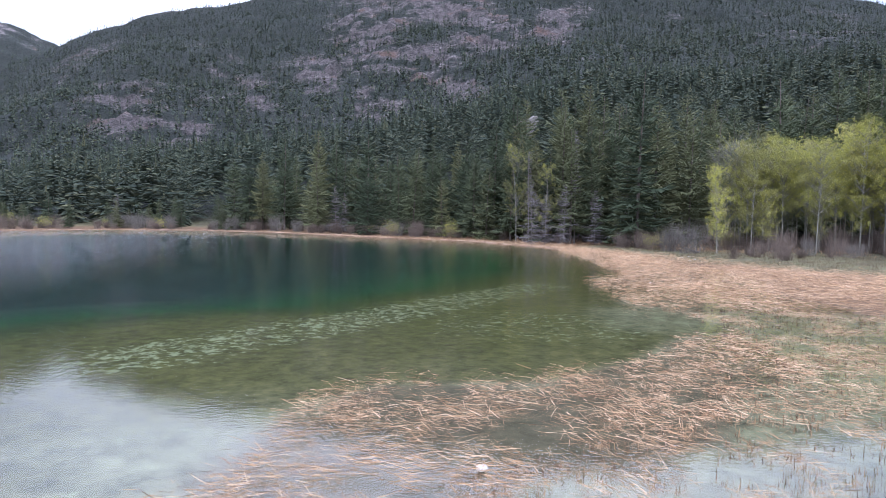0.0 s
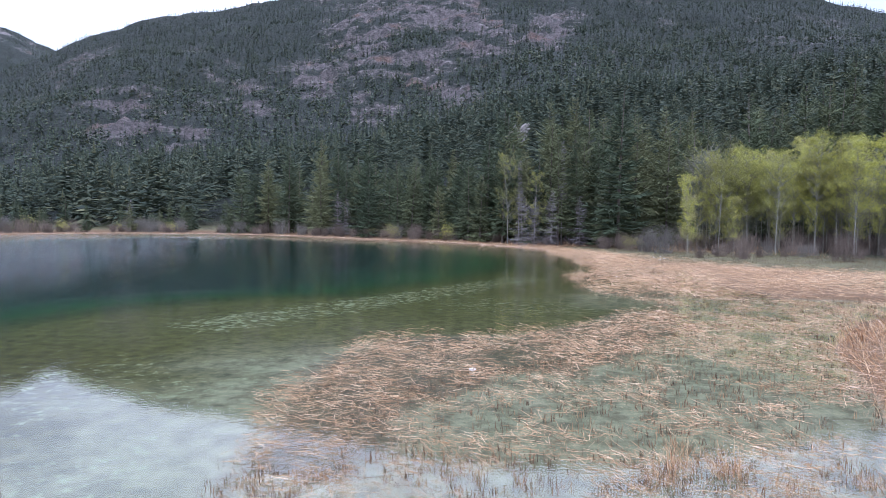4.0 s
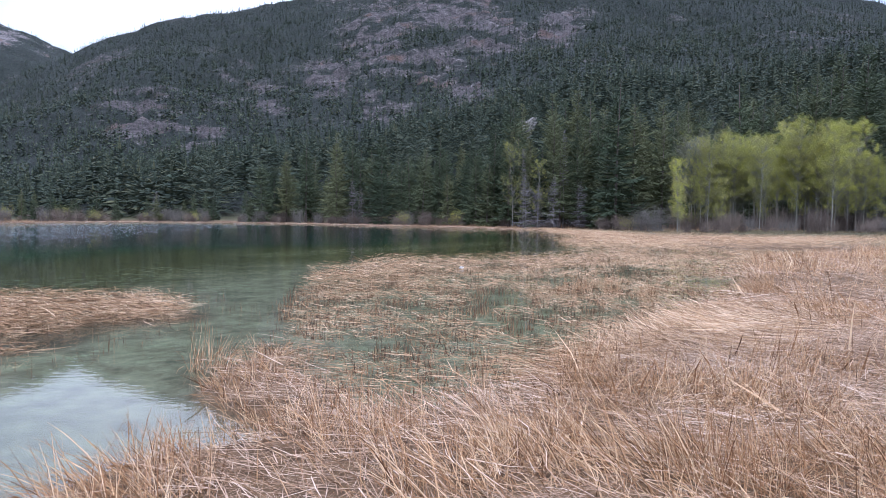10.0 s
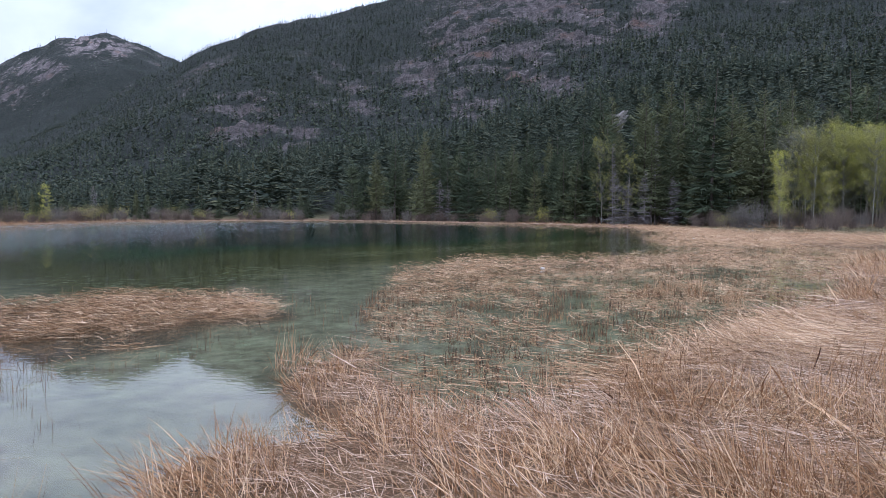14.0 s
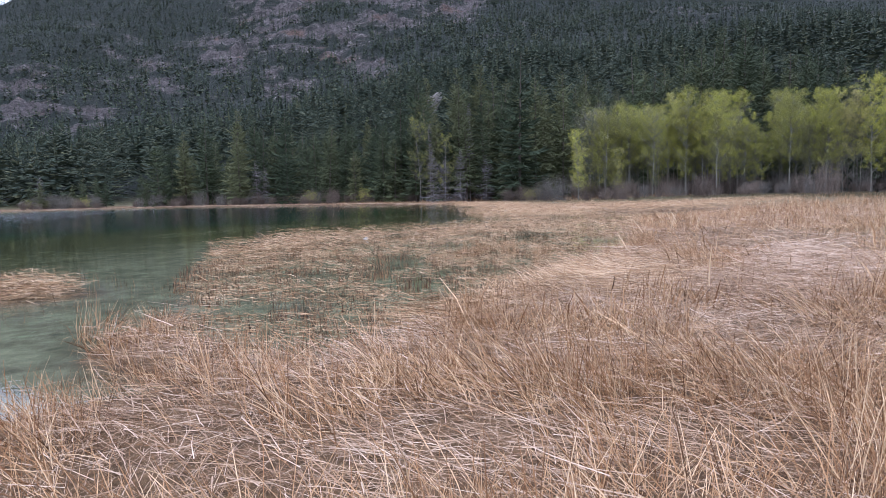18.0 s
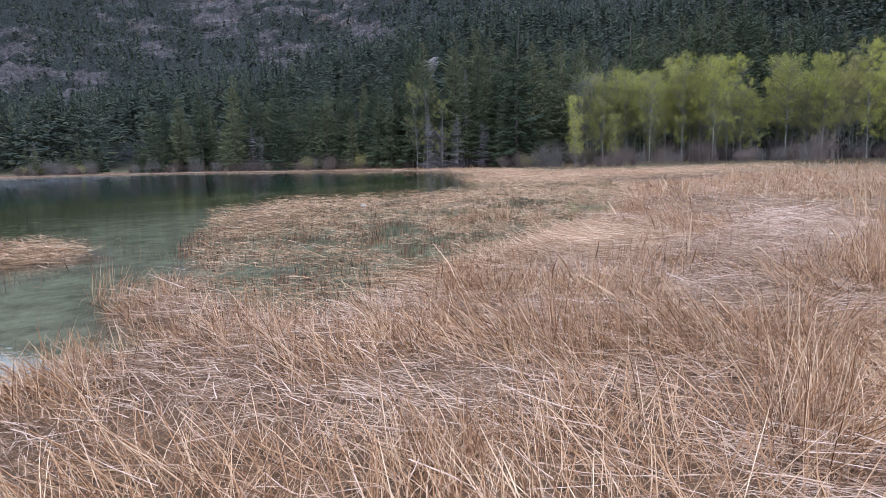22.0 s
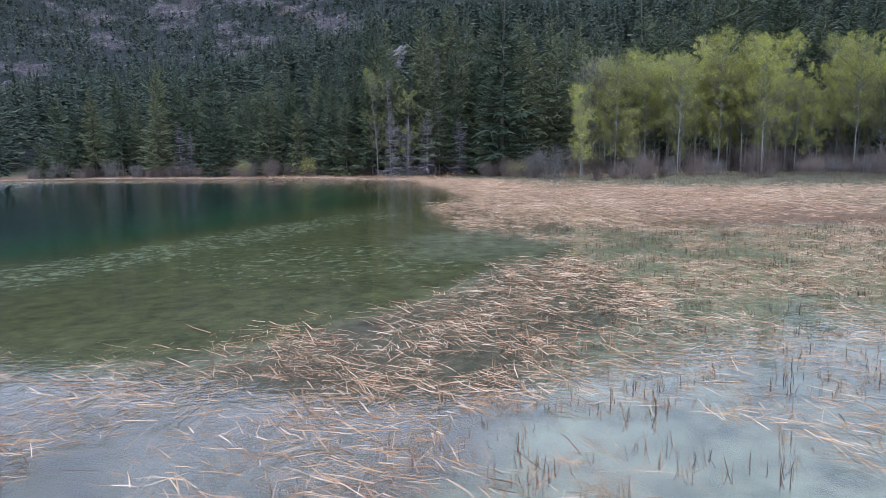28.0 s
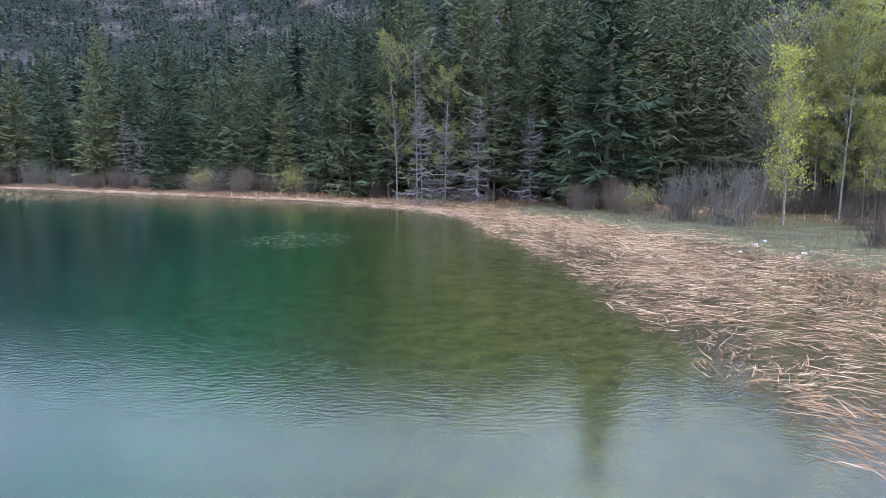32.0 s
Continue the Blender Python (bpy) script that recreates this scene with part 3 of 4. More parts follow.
def conifer_crown(rng, tall, wide, low, whorls, dead=False, per=6, twigs=15):
    hp = Heap()
    for w in range(whorls):
        t = (w + rng.random() * 0.6) / whorls
        z = tall * (low + (1 - low) * t)
        reach = wide * (1 - t) ** 0.62 * (0.5 + 0.75 * rng.random()) + 0.12
        turn = rng.random() * 6.28
        for k in range(per if t < 0.85 else 4):
            if rng.random() < (0.25 if dead else 0.10):
                continue
            a = turn + k * 6.28 / per + rng.normal() * 0.25
            d = np.array([math.cos(a), math.sin(a), 0])
            ln = reach * (0.65 + 0.5 * rng.random())
            droop = (0.30 + 0.25 * rng.random()) * (1 - 0.9 * t)
            s = np.array([0, 0.35, 0.7, 1.0])
            pts = np.array([0, 0, z]) + np.outer(s * ln, d)
            pts[:, 2] += ln * (0.45 * t * s - droop * s**1.2 + 0.30 * s**3)
            side = np.array([-d[1] * 0.7, d[0] * 0.7, rng.choice([-1, 1]) * (0.35 + 0.5 * rng.random())])
            th = 0.022 if dead else 0.05
            hp.add(*quads_strip(pts, ln * np.array([0.03, th * 1.15, th, 0.012]) + 0.012, side))
            count = 11 if dead else twigs
            for b in range(count):
                u = 0.15 + 0.83 * (b + rng.random()) / count
                base = np.array([np.interp(u, s, pts[:, c]) for c in range(3)])
                sg = 1 if b % 2 else -1
                out = d * (0.45 + 0.3 * rng.random()) + sg * np.array([-d[1], d[0], 0]) * (0.45 + 0.5 * rng.random()) + np.array([0, 0, rng.normal() * 0.34 - (0.55 if dead else 0.12)])
                m = ln * (0.42 - 0.18 * u) + 0.10
                wide_at = (0.012 if dead else 0.032) * ln + 0.008
                hp.add(*quads_strip([base, base + out * m], [wide_at, 0.010], np.array([0.3 * rng.normal(), 0.3 * rng.normal(), 0.9]) if b % 2 == 0 else np.array([-d[0] * 0.4 - d[1] * 0.6, d[0] * 0.6 - d[1] * 0.4, 0.5 * rng.normal()])))
    return hp


def trunk_of(rng, tall, thick, lean=0.02):
    t = np.linspace(0, 1, 7)
    p = np.stack([lean * tall * t**2 * rng.normal(), lean * tall * t**2 * rng.normal(), tall * t - 0.5 * (t == 0)], -1)
    return tube(p, thick * (1 - 0.93 * t) + 0.01, 6)


def make_conifer(seed, tall, wide, low, mat=None, dead=False, label="dark green conifer on the wooded lake shore"):
    rng = np.random.default_rng(seed)
    root = new("conifer_tree" if not dead else "dead_conifer_tree")
    tagged(root, label, "tree", "shore conifers" if not dead else "dead shore trees")
    me = mesh_from("trunk", *trunk_of(rng, tall, tall * (0.0055 if dead else 0.011)), grey_twig if dead else bark, True)
    part("trunk", me, root)
    part("crown", conifer_crown(rng, tall, wide, low, int(tall * (1.5 if dead else 2.3)), dead, per=5 if dead else 6).mesh("crown", mat or (dead_branch if dead else needle)), root)
    return root


def make_aspen(seed, tall, leaves, spread, label, low=0.2):
    rng = np.random.default_rng(seed)
    root = new("aspen_tree")
    tagged(root, label, "tree", "aspen grove")
    part("trunk", mesh_from("trunk", *trunk_of(rng, tall, tall * 0.0044, 0.06), pale_bark, True), root)
    limbs, lv = Heap(), Heap()
    ends = []
    for k in range(56):
        z = tall * (low + (0.94 - low) * rng.random() ** 0.9)
        a = rng.random() * 6.28
        ln = spread * (0.28 + 0.55 * math.sqrt(max(0.0, 1 - ((z / tall - 0.45) / 0.55) ** 2))) * (0.6 + 0.8 * rng.random())
        s = np.linspace(0, 1, 4)
        p = np.stack([math.cos(a) * ln * s, math.sin(a) * ln * s, z + ln * (0.7 * s + 0.2 * s * s)], -1)
        limbs.add(*tube(p, tall * 0.0022 * (1 - 0.85 * s) + 0.004, 4))
        for _ in range(3):
            u = 0.35 + 0.65 * rng.random()
            q = np.array([np.interp(u, s, p[:, c]) for c in range(3)])
            d = rng.normal(size=3) * [1, 1, 0.5] + [0, 0, 0.9]
            e = q + d / np.linalg.norm(d) * (0.4 + 0.5 * rng.random())
            limbs.add(*tube([q, (q + e) / 2 + rng.normal(size=3) * 0.04, e], [0.012, 0.008, 0.003], 3))
            ends.append((q, e))
    part("branchwork", limbs.mesh("branchwork", pale_bark), root, "thin pale grey limbs and twigs")
    if leaves:
        pick = np.minimum((rng.random(leaves) ** 1.6 * len(ends)).astype(int), len(ends) - 1)
        order = rng.permutation(len(ends))
        c = np.array([q + (e - q) * (0.3 + 0.8 * rng.random()) for q, e in (ends[order[i]] for i in pick)]) + rng.normal(size=(leaves, 3)) * 0.15
        u = rng.normal(size=(leaves, 3))
        u /= np.linalg.norm(u, axis=1, keepdims=True)
        w = np.cross(u, rng.normal(size=(leaves, 3)))
        w /= np.linalg.norm(w, axis=1, keepdims=True)
        sz = (0.030 + 0.040 * rng.random((leaves, 1)))
        v = np.stack([c - u * sz, c + w * sz * 0.75, c + u * sz, c - w * sz * 0.75], 1).reshape(-1, 3)
        part("crown", mesh_from("crown", v, np.arange(leaves * 4).reshape(-1, 4), spring_leaf), root, "airy crown of small yellow-green spring leaves")
    return root


def make_shrub(seed, tall, mat, label, leaves=0):
    rng = np.random.default_rng(seed)
    root = new("bare_shrub" if not leaves else "budding_shrub")
    tagged(root, label, "shrub", "shore shrubs")
    hp, tips = Heap(), []
    for k in range(70):
        a, lean = rng.random() * 6.28, 0.12 + 0.5 * rng.random() ** 1.5
        ln = tall * (0.55 + 0.5 * rng.random())
        d = np.array([math.cos(a) * lean, math.sin(a) * lean, 1.0])
        base = np.array([rng.normal() * 0.18 * tall, rng.normal() * 0.18 * tall, -0.1])
        p = base + np.outer(np.linspace(0, 1, 4) * ln, d) + rng.normal(size=(4, 3)) * 0.04 * tall * np.array([[0], [1], [1], [1]])
        hp.add(*tube(p, [0.017, 0.012, 0.008, 0.003], 3))
        for _ in range(6):
            u = 0.3 + 0.7 * rng.random()
            q = np.array([np.interp(u, np.linspace(0, 1, 4), p[:, c]) for c in range(3)])
            e = q + (rng.normal(size=3) * 0.55 + [0, 0, 0.7]) * 0.26 * tall
            hp.add(*tube([q, (q + e) / 2, e], [0.007, 0.006, 0.002], 3))
            tips.append(e)
    part("branchwork", hp.mesh("branchwork", mat), root)
    if leaves:
        tips = np.array(tips)
        c = tips[rng.integers(0, len(tips), leaves)] + rng.normal(size=(leaves, 3)) * 0.10
        u, w = rng.normal(size=(leaves, 3)), rng.normal(size=(leaves, 3))
        u /= np.linalg.norm(u, axis=1, keepdims=True)
        w = np.cross(u, w)
        w /= np.linalg.norm(w, axis=1, keepdims=True)
        v = np.stack([c - u * 0.07, c + w * 0.05, c + u * 0.07, c - w * 0.05], 1).reshape(-1, 3)
        part("leaves", mesh_from("leaves", v, np.arange(leaves * 4).reshape(-1, 4), spring_leaf), root, "small yellow-green leaves")
    return root


def place(x, y, size, turn, sink=0.05):
    """The pose of a thing that stands on the ground."""
    z = float(ground_height(np.array([x]), np.array([y]))[0]) - sink
    return pose(x, y, z, 0, 0, turn) @ Matrix.Scale(size, 4)


def scatter(makers, spots, rng):
    """Put each kind first at one spot and copy it to the others. Spots: x, y, size, kind."""
    first = {}
    for x, y, size, k in spots:
        m = place(x, y, size, rng.random() * 360)
        if k not in first:
            first[k] = makers[k]()
            first[k].matrix_basis = m
        else:
            c = copy_thing(first[k], Matrix())
            c.matrix_basis = m
    return first


def shore_points(step, offset, rng, a0, a1):
    """Points beside the far waterline, at a distance landward, between two bearings."""
    p = np.array(LAKE[:19], float)
    out = []
    for (ax, ay), (bx, by) in zip(p[:-1], p[1:]):
        ln = math.hypot(bx - ax, by - ay)
        nx, ny = (by - ay) / ln, -(bx - ax) / ln
        for k in range(max(1, int(ln / step))):
            u = (k + rng.random()) / max(1, int(ln / step))
            o = offset()
            x, y = ax + (bx - ax) * u + nx * o, ay + (by - ay) * u + ny * o
            az = math.degrees(math.atan2(-x, y))
            if a0 < az < a1 and float(shore_gap(np.array([x]), np.array([y]))[0]) < -5:
                out.append((x, y))
    return out


rng = np.random.default_rng(7)
KINDS = {
    "a": lambda: make_conifer(1, 16, 3.5, 0.08), "b": lambda: make_conifer(2, 18, 3.8, 0.10), "c": lambda: make_conifer(3, 14, 3.2, 0.05),
    "d": lambda: make_conifer(4, 20, 3.4, 0.16), "e": lambda: make_conifer(5, 12, 3.0, 0.04, label="young green conifer at the lake shore"), "f": lambda: make_conifer(6, 17, 2.9, 0.12),
}
spots = []
AZ_GAP = (-44, -16.5)   # the aspen grove stands here


def conifer_ok(x, y):
    az = math.degrees(math.atan2(-x, y))
    r = math.hypot(x, y)
    return not (AZ_GAP[0] < az < AZ_GAP[1] and r < 112) and not (x > 19 and y < 101)


for off, step in ((11, 3.6), (16, 3.4), (23, 3.6), (31, 4.0)):
    for x, y in shore_points(step, lambda: off + rng.normal() * 2.2, rng, -75, 62):
        if conifer_ok(x, y):
            low = 0.45 if x < -45 else 1.0
            spots.append((x, y, (0.62 + 0.42 * rng.random()) * (1 if low == 1 else 0.5 if x > -62 else 0.34), "abcdef"[rng.integers(6)]))
# behind and beside the grove
for x in np.arange(24, 120, 4.0):
    for k in range(3):
        y = 104 + 8 * k + rng.normal() * 3 - 0.35 * max(0, x - 50)
        spots.append((x, y, 0.95 + 0.4 * rng.random(), "abdf"[rng.integers(4)]))
# the wood at the near end of the lake
for k in range(60):
    y = 14 + 75 * rng.random()
    x = -66 - 0.25 * y - 26 * rng.random()
    if float(shore_gap(np.array([x]), np.array([y]))[0]) < -8:
        spots.append((x, y, 0.19 + 0.12 * rng.random(), "abcdef"[rng.integers(6)]))
for k in range(16):
    spots.append((8 + 34 * rng.random(), 113 + 13 * rng.random(), 1.05 + 0.22 * rng.random(), "bdaf"[rng.integers(4)]))
spots += [(9, 113, 0.85, "f"), (12.8, 113, 0.95, "a"), (20, 107.5, 0.8, "f"), (21.5, 111, 0.95, "b"), (16.5, 112, 1.0, "d"), (24, 104, 0.85, "a"), (5.5, 116, 0.8, "c")]
scatter(KINDS, spots, rng)

# dead standing trees among them
DEAD = {"s": lambda: make_conifer(21, 15, 3.0, 0.06, dead=True, label="dead grey conifer with drooping bare branches"), "t": lambda: make_conifer(22, 17, 0.7, 0.45, dead=True, label="bare grey dead snag with few branches")}
dead_spots = [(17.6, 107.5, 0.95, "t"), (11.2, 109, 0.78, "t"), (11.0, 103.2, 0.58, "s"), (15.4, 103.6, 0.56, "s"), (13.0, 104.6, 0.5, "s"), (23.2, 102, 0.62, "s"), (19.6, 103.4, 0.5, "s"), (-22, 139, 0.6, "s"), (-20, 138, 0.5, "s"), (-66, 143, 0.45, "s"), (-84, 112, 0.45, "s"), (-86, 72, 0.45, "t")]
scatter(DEAD, dead_spots, rng)

# aspen grove
GROVE = {
    "q": lambda: make_aspen(36, 12.5, 4600, 2.4, "thin aspen with sparse yellow-green leaves among dark conifers"),
    "l": lambda: make_aspen(31, 12, 6800, 2.1, "slender aspen with fresh yellow-green leaves", 0.26), "m": lambda: make_aspen(32, 11, 4200, 2.0, "slender aspen with thin yellow-green leaves", 0.34),
    "n": lambda: make_aspen(33, 13, 7600, 2.0, "tall aspen with bright spring leaves", 0.14), "o": lambda: make_aspen(34, 10.5, 420, 2.4, "nearly bare grey aspen just in bud"), "p": lambda: make_aspen(35, 8.5, 3000, 1.3, "young aspen with yellow-green leaves", 0.12),
}
grove = [(28.9, 85.6, 1.1, "p"), (29.4, 86.4, 0.8, "p"), (9.6, 110.5, 1.12, "q"), (13.6, 108.6, 0.9, "q")]
for k in range(170):
    u = rng.random()
    x = 33.4 + 50 * u + rng.normal() * 0.7
    y = 84 - 23 * u**1.2 + 12 * rng.random()
    dip = 0.78 if abs(x - 0.55 * y - 6.5) < 1.6 else 1.0
    grove.append((x, y, (0.78 + 0.34 * rng.random()) * dip, "lmnlmmnoomp"[rng.integers(11)]))
for k in range(10):
    grove.append((-66 - 16 * rng.random(), 26 + 34 * rng.random(), 0.4 + 0.15 * rng.random(), "mop"[rng.integers(3)]))
grove.append((-84, 100, 0.5, "n"))
grove += [(33, 92.5, 1.2, "o"), (34.2, 94, 1.3, "o"), (35.5, 93, 1.25, "o"), (34.8, 96, 1.3, "o"), (43, 94, 1.15, "o"), (52, 88, 1.2, "o"), (53, 87, 1.2, "o")]
scatter(GROVE, grove, rng)

SHRUBS = {
    "u": lambda: make_shrub(41, 2.4, brown_twig, "bare brown shrub at the edge of the marsh"), "v": lambda: make_shrub(42, 1.7, brown_twig, "low bare brown shrub at the edge of the marsh"),
    "w": lambda: make_shrub(43, 2.8, grey_twig, "bare grey shrub at the edge of the marsh"), "x": lambda: make_shrub(44, 2.3, brown_twig, "shrub with yellow-green buds on the shore", 500),
}
bushes = [(37.5, 69, 1.1, "u"), (46, 60.5, 1.3, "u"), (27, 77, 0.75, "v"), (30.5, 74, 0.8, "v"), (52, 56, 1.2, "w"), (26.2, 86.5, 1.25, "w"), (25.0, 89.5, 1.1, "w"), (31, 91.5, 1.2, "u"), (24.5, 83.5, 0.9, "u"), (33, 92, 1.1, "x")]
for off in (6.5, 9, 11.5, 14):
    for x, y in shore_points(2.5, lambda: off + rng.normal() * 1.4, rng, -70, 60):
        if math.hypot(x, y) > 60 and not (AZ_GAP[0] < math.degrees(math.atan2(-x, y)) < AZ_GAP[1]):
            bushes.append((x, y, 0.55 + 0.6 * rng.random(), "uvwxuvv"[rng.integers(7)]))
for k in range(64):
    u = rng.random()
    bushes.append((28.5 + 52 * u, 83.5 - 29 * u**0.9 + 3.0 * rng.normal(), 0.45 + 0.6 * rng.random() ** 2, "uvwuvvv"[rng.integers(7)]))
# undergrowth between the aspen stems
for k in range(70):
    u = rng.random()
    bushes.append((33 + 50 * u, 86 - 23 * u**1.2 + 7 * rng.random(), 0.7 + 0.8 * rng.random(), "wuuvv"[rng.integers(5)]))
bushes = [s for s in bushes if inside(FAR_MAT, np.array([s[0]]), np.array([s[1]]))[0] < -3.5]
scatter(SHRUBS, bushes, rng)


# ---------------------------------------------------------------- far woods, joined
def far_woods(name, count, r0, r1, a0, a1, branches, fat, tall, seed, label, keep, gap=-32):
    """Many conifers as one mesh, each a spire of drooping tapered branches."""
    g = np.random.default_rng(seed)
    r = np.sqrt(g.uniform(r0**2, r1**2, count * 4))
    a = np.radians(g.uniform(a0, a1, count * 4))
    x, y = -r * np.sin(a), r * np.cos(a)
    ok = shore_gap(x, y) < gap
    x, y = x[ok], y[ok]
    z = ground_height(x, y)
    rock = rockiness(x, y, z)
    ok = g.random(len(x)) > keep * np.clip(1.15 * rock, 0, 1)
    x, y, z = x[ok][:count], y[ok][:count], z[ok][:count]
    n = len(x)
    low = 1 - 0.55 * smooth01(np.degrees(np.arctan2(-x, y)), 27, 38) * (np.hypot(x, y) < 420)
    h = tall * (0.45 + 0.75 * g.random(n)) * low * (1 - 0.35 * smooth01(np.hypot(x, y), 600, 1100))
    wd = h * (0.15 + 0.08 * g.random(n))
    t = ((np.arange(branches) + g.random((n, branches))) / branches) ** 1.15
    ang = 2.4 * np.arange(branches)[None] + g.random((n, 1)) * 6.28 + g.normal(size=(n, branches)) * 0.4
    reach = wd[:, None] * (1 - t) ** 0.75 * (0.45 + 0.8 * g.random((n, branches))) + 0.02 * h[:, None]
    o = np.stack([np.cos(ang), np.sin(ang), -0.25 + 0.9 * t - 0.3 * g.random((n, branches))], -1) * reach[..., None]
    b = np.stack([x[:, None] + 0 * t, y[:, None] + 0 * t, z[:, None] + h[:, None] * (0.06 + 0.90 * t)], -1)
    roll = g.uniform(-1.2, 1.2, (n, branches))
    side = np.stack([-np.sin(ang) * np.cos(roll), np.cos(ang) * np.cos(roll), np.sin(roll)], -1) * (reach * fat)[..., None]
    v = np.stack([b - side - 0.1 * o, b + side - 0.1 * o, b + o], 2).reshape(-1, 3)
    # the leading shoot
    tip = np.stack([x, y, z + h], -1)
    w = (0.02 * h + 0.10)[:, None] * np.array([[1.0, 0, 0]])
    lead = np.stack([tip - w - [0, 0, 1] * (0.2 * h)[:, None], tip + w - [0, 0, 1] * (0.2 * h)[:, None], tip], 1).reshape(-1, 3)
    v = np.concatenate([v, lead])
    tagged(new(name, mesh_from(name, v, np.arange(len(v)).reshape(-1, 3), needle_far_hazy)), label, "forest", kind="stuff")


def fine_woods(name, count, seed, label):
    """The nearest rows of the front slope, with branch by branch crowns joined into one."""
    g = np.random.default_rng(seed)
    models = []
    for k in range(5):
        hp = conifer_crown(np.random.default_rng(200 + k), 16, 3.3, 0.10, 22, per=5, twigs=5)
        v, f = np.concatenate(hp.v), np.concatenate(hp.f)
        models.append((v, f))
    r = g.uniform(122, 225, count * 3)
    a = np.radians(g.uniform(-62, 52, count * 3))
    x, y = -r * np.sin(a), r * np.cos(a)
    ok = shore_gap(x, y) < -27
    x, y = x[ok][:count], y[ok][:count]
    z = ground_height(x, y)
    hp = Heap()
    for px, py, pz, k, s, w, t in zip(x, y, z, g.integers(0, 5, len(x)), (0.62 + 0.6 * g.random(len(x))) * (1 - 0.6 * smooth01(np.degrees(np.arctan2(-x, y)), 26, 37)), 0.8 + 0.4 * g.random(len(x)), g.random(len(x)) * 6.28):
        v, f = models[k]
        c, q = math.cos(t) * s * w, math.sin(t) * s * w
        hp.add(np.stack([px + v[:, 0] * c - v[:, 1] * q, py + v[:, 0] * q + v[:, 1] * c, pz + v[:, 2] * s], -1), f)
    tagged(new(name, hp.mesh(name, needle_far_hazy)), label, "forest", kind="stuff")


fine_woods("lower_slope_forest", 560, 54, "dense dark conifers rising behind the lake shore")
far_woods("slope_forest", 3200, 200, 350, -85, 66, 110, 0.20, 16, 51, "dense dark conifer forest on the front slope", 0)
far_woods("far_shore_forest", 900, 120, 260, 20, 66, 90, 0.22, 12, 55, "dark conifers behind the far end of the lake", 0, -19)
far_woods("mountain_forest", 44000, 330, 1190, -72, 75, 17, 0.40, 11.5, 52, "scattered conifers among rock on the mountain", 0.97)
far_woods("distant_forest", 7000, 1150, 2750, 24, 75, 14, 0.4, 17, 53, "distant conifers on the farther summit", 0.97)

# ---------------------------------------------------------------- reeds
reed_mat_dry = varied("dry_standing_reed", [(0.0, (0.095, 0.044, 0.018)), (0.35, (0.33, 0.172, 0.080)), (0.72, (0.54, 0.335, 0.175)), (1.0, (0.80, 0.59, 0.375))], scale=0.5, fine=9)
reed_mat_lying = varied("bleached_lying_reed", [(0.0, (0.11, 0.06, 0.034)), (0.4, (0.37, 0.235, 0.145)), (0.75, (0.53, 0.365, 0.25)), (1.0, (0.74, 0.57, 0.44))], scale=0.4, fine=9)
reed_mat_fallen = varied("fallen_tan_reed", [(0.0, (0.08, 0.045, 0.022)), (0.35, (0.32, 0.188, 0.098)), (0.72, (0.52, 0.33, 0.178)), (1.0, (0.76, 0.56, 0.37))], scale=0.5, fine=9)
reed_mat_wet = varied("wet_reed_stubble", [(0.0, (0.055, 0.034, 0.021)), (0.6, (0.165, 0.100, 0.056)), (1.0, (0.40, 0.255, 0.138))], scale=0.6, fine=9)


def blades(x, y, z, length, bearing, tilt, bend, width, g, wave=0.45, seg=3):
    """Arrays of stems as three-sided tapering tubes bent along their length."""
    n = len(x)
    s = np.array([0, 0.4, 0.75, 1.0]) if seg == 3 else np.array([0, 0.6, 1.0])
    ang = tilt[:, None] + bend[:, None] * s[None]
    step = np.diff(s)
    dx, dz = np.sin(ang[:, :-1]) * step, np.cos(ang[:, :-1]) * step
    px = np.concatenate([np.zeros((n, 1)), np.cumsum(dx, 1)], 1) * length[:, None]
    pz = np.concatenate([np.zeros((n, 1)), np.cumsum(dz, 1)], 1) * length[:, None]
    yaw = bearing[:, None] + (g.random((n, 1)) - 0.5) * wave * s[None]
    p = np.stack([x[:, None] + px * np.cos(yaw), y[:, None] + px * np.sin(yaw), np.maximum(z[:, None] + pz, (z * 0 + 0.012)[:, None] * g.random((n, 1)) + np.minimum(z, 0.0)[:, None])], -1)
    wd = width[:, None] * (np.array([1.0, 0.95, 0.75, 0.25]) if seg == 3 else np.array([1.0, 0.8, 0.25]))[None]
    a = g.random((n, 1)) * 6.28
    rings = []
    for k in range(2):
        th = a + k * 1.9
        off = np.stack([np.cos(th) * np.ones(seg + 1), np.sin(th) * np.ones(seg + 1) * 0.8, np.sin(th + 1.2) * np.ones(seg + 1) * 0.6], -1)
        rings.append(p + off * wd[..., None] * (0.5 if k == 0 else -0.5))
    v = np.stack(rings, 2).reshape(-1, 3)
    k = np.arange(seg) * 2
    one = np.stack([k, k + 1, k + 3, k + 2], -1)
    f = (np.arange(n)[:, None, None] * (2 * seg + 2) + one[None]).reshape(-1, 4)
    return v, f


def sample(poly_test, box, count, g):
    """Random places in a box that pass a test."""
    x = g.uniform(box[0], box[1], count)
    y = g.uniform(box[2], box[3], count)
    ok = poly_test(x, y)
    return x[ok], y[ok]


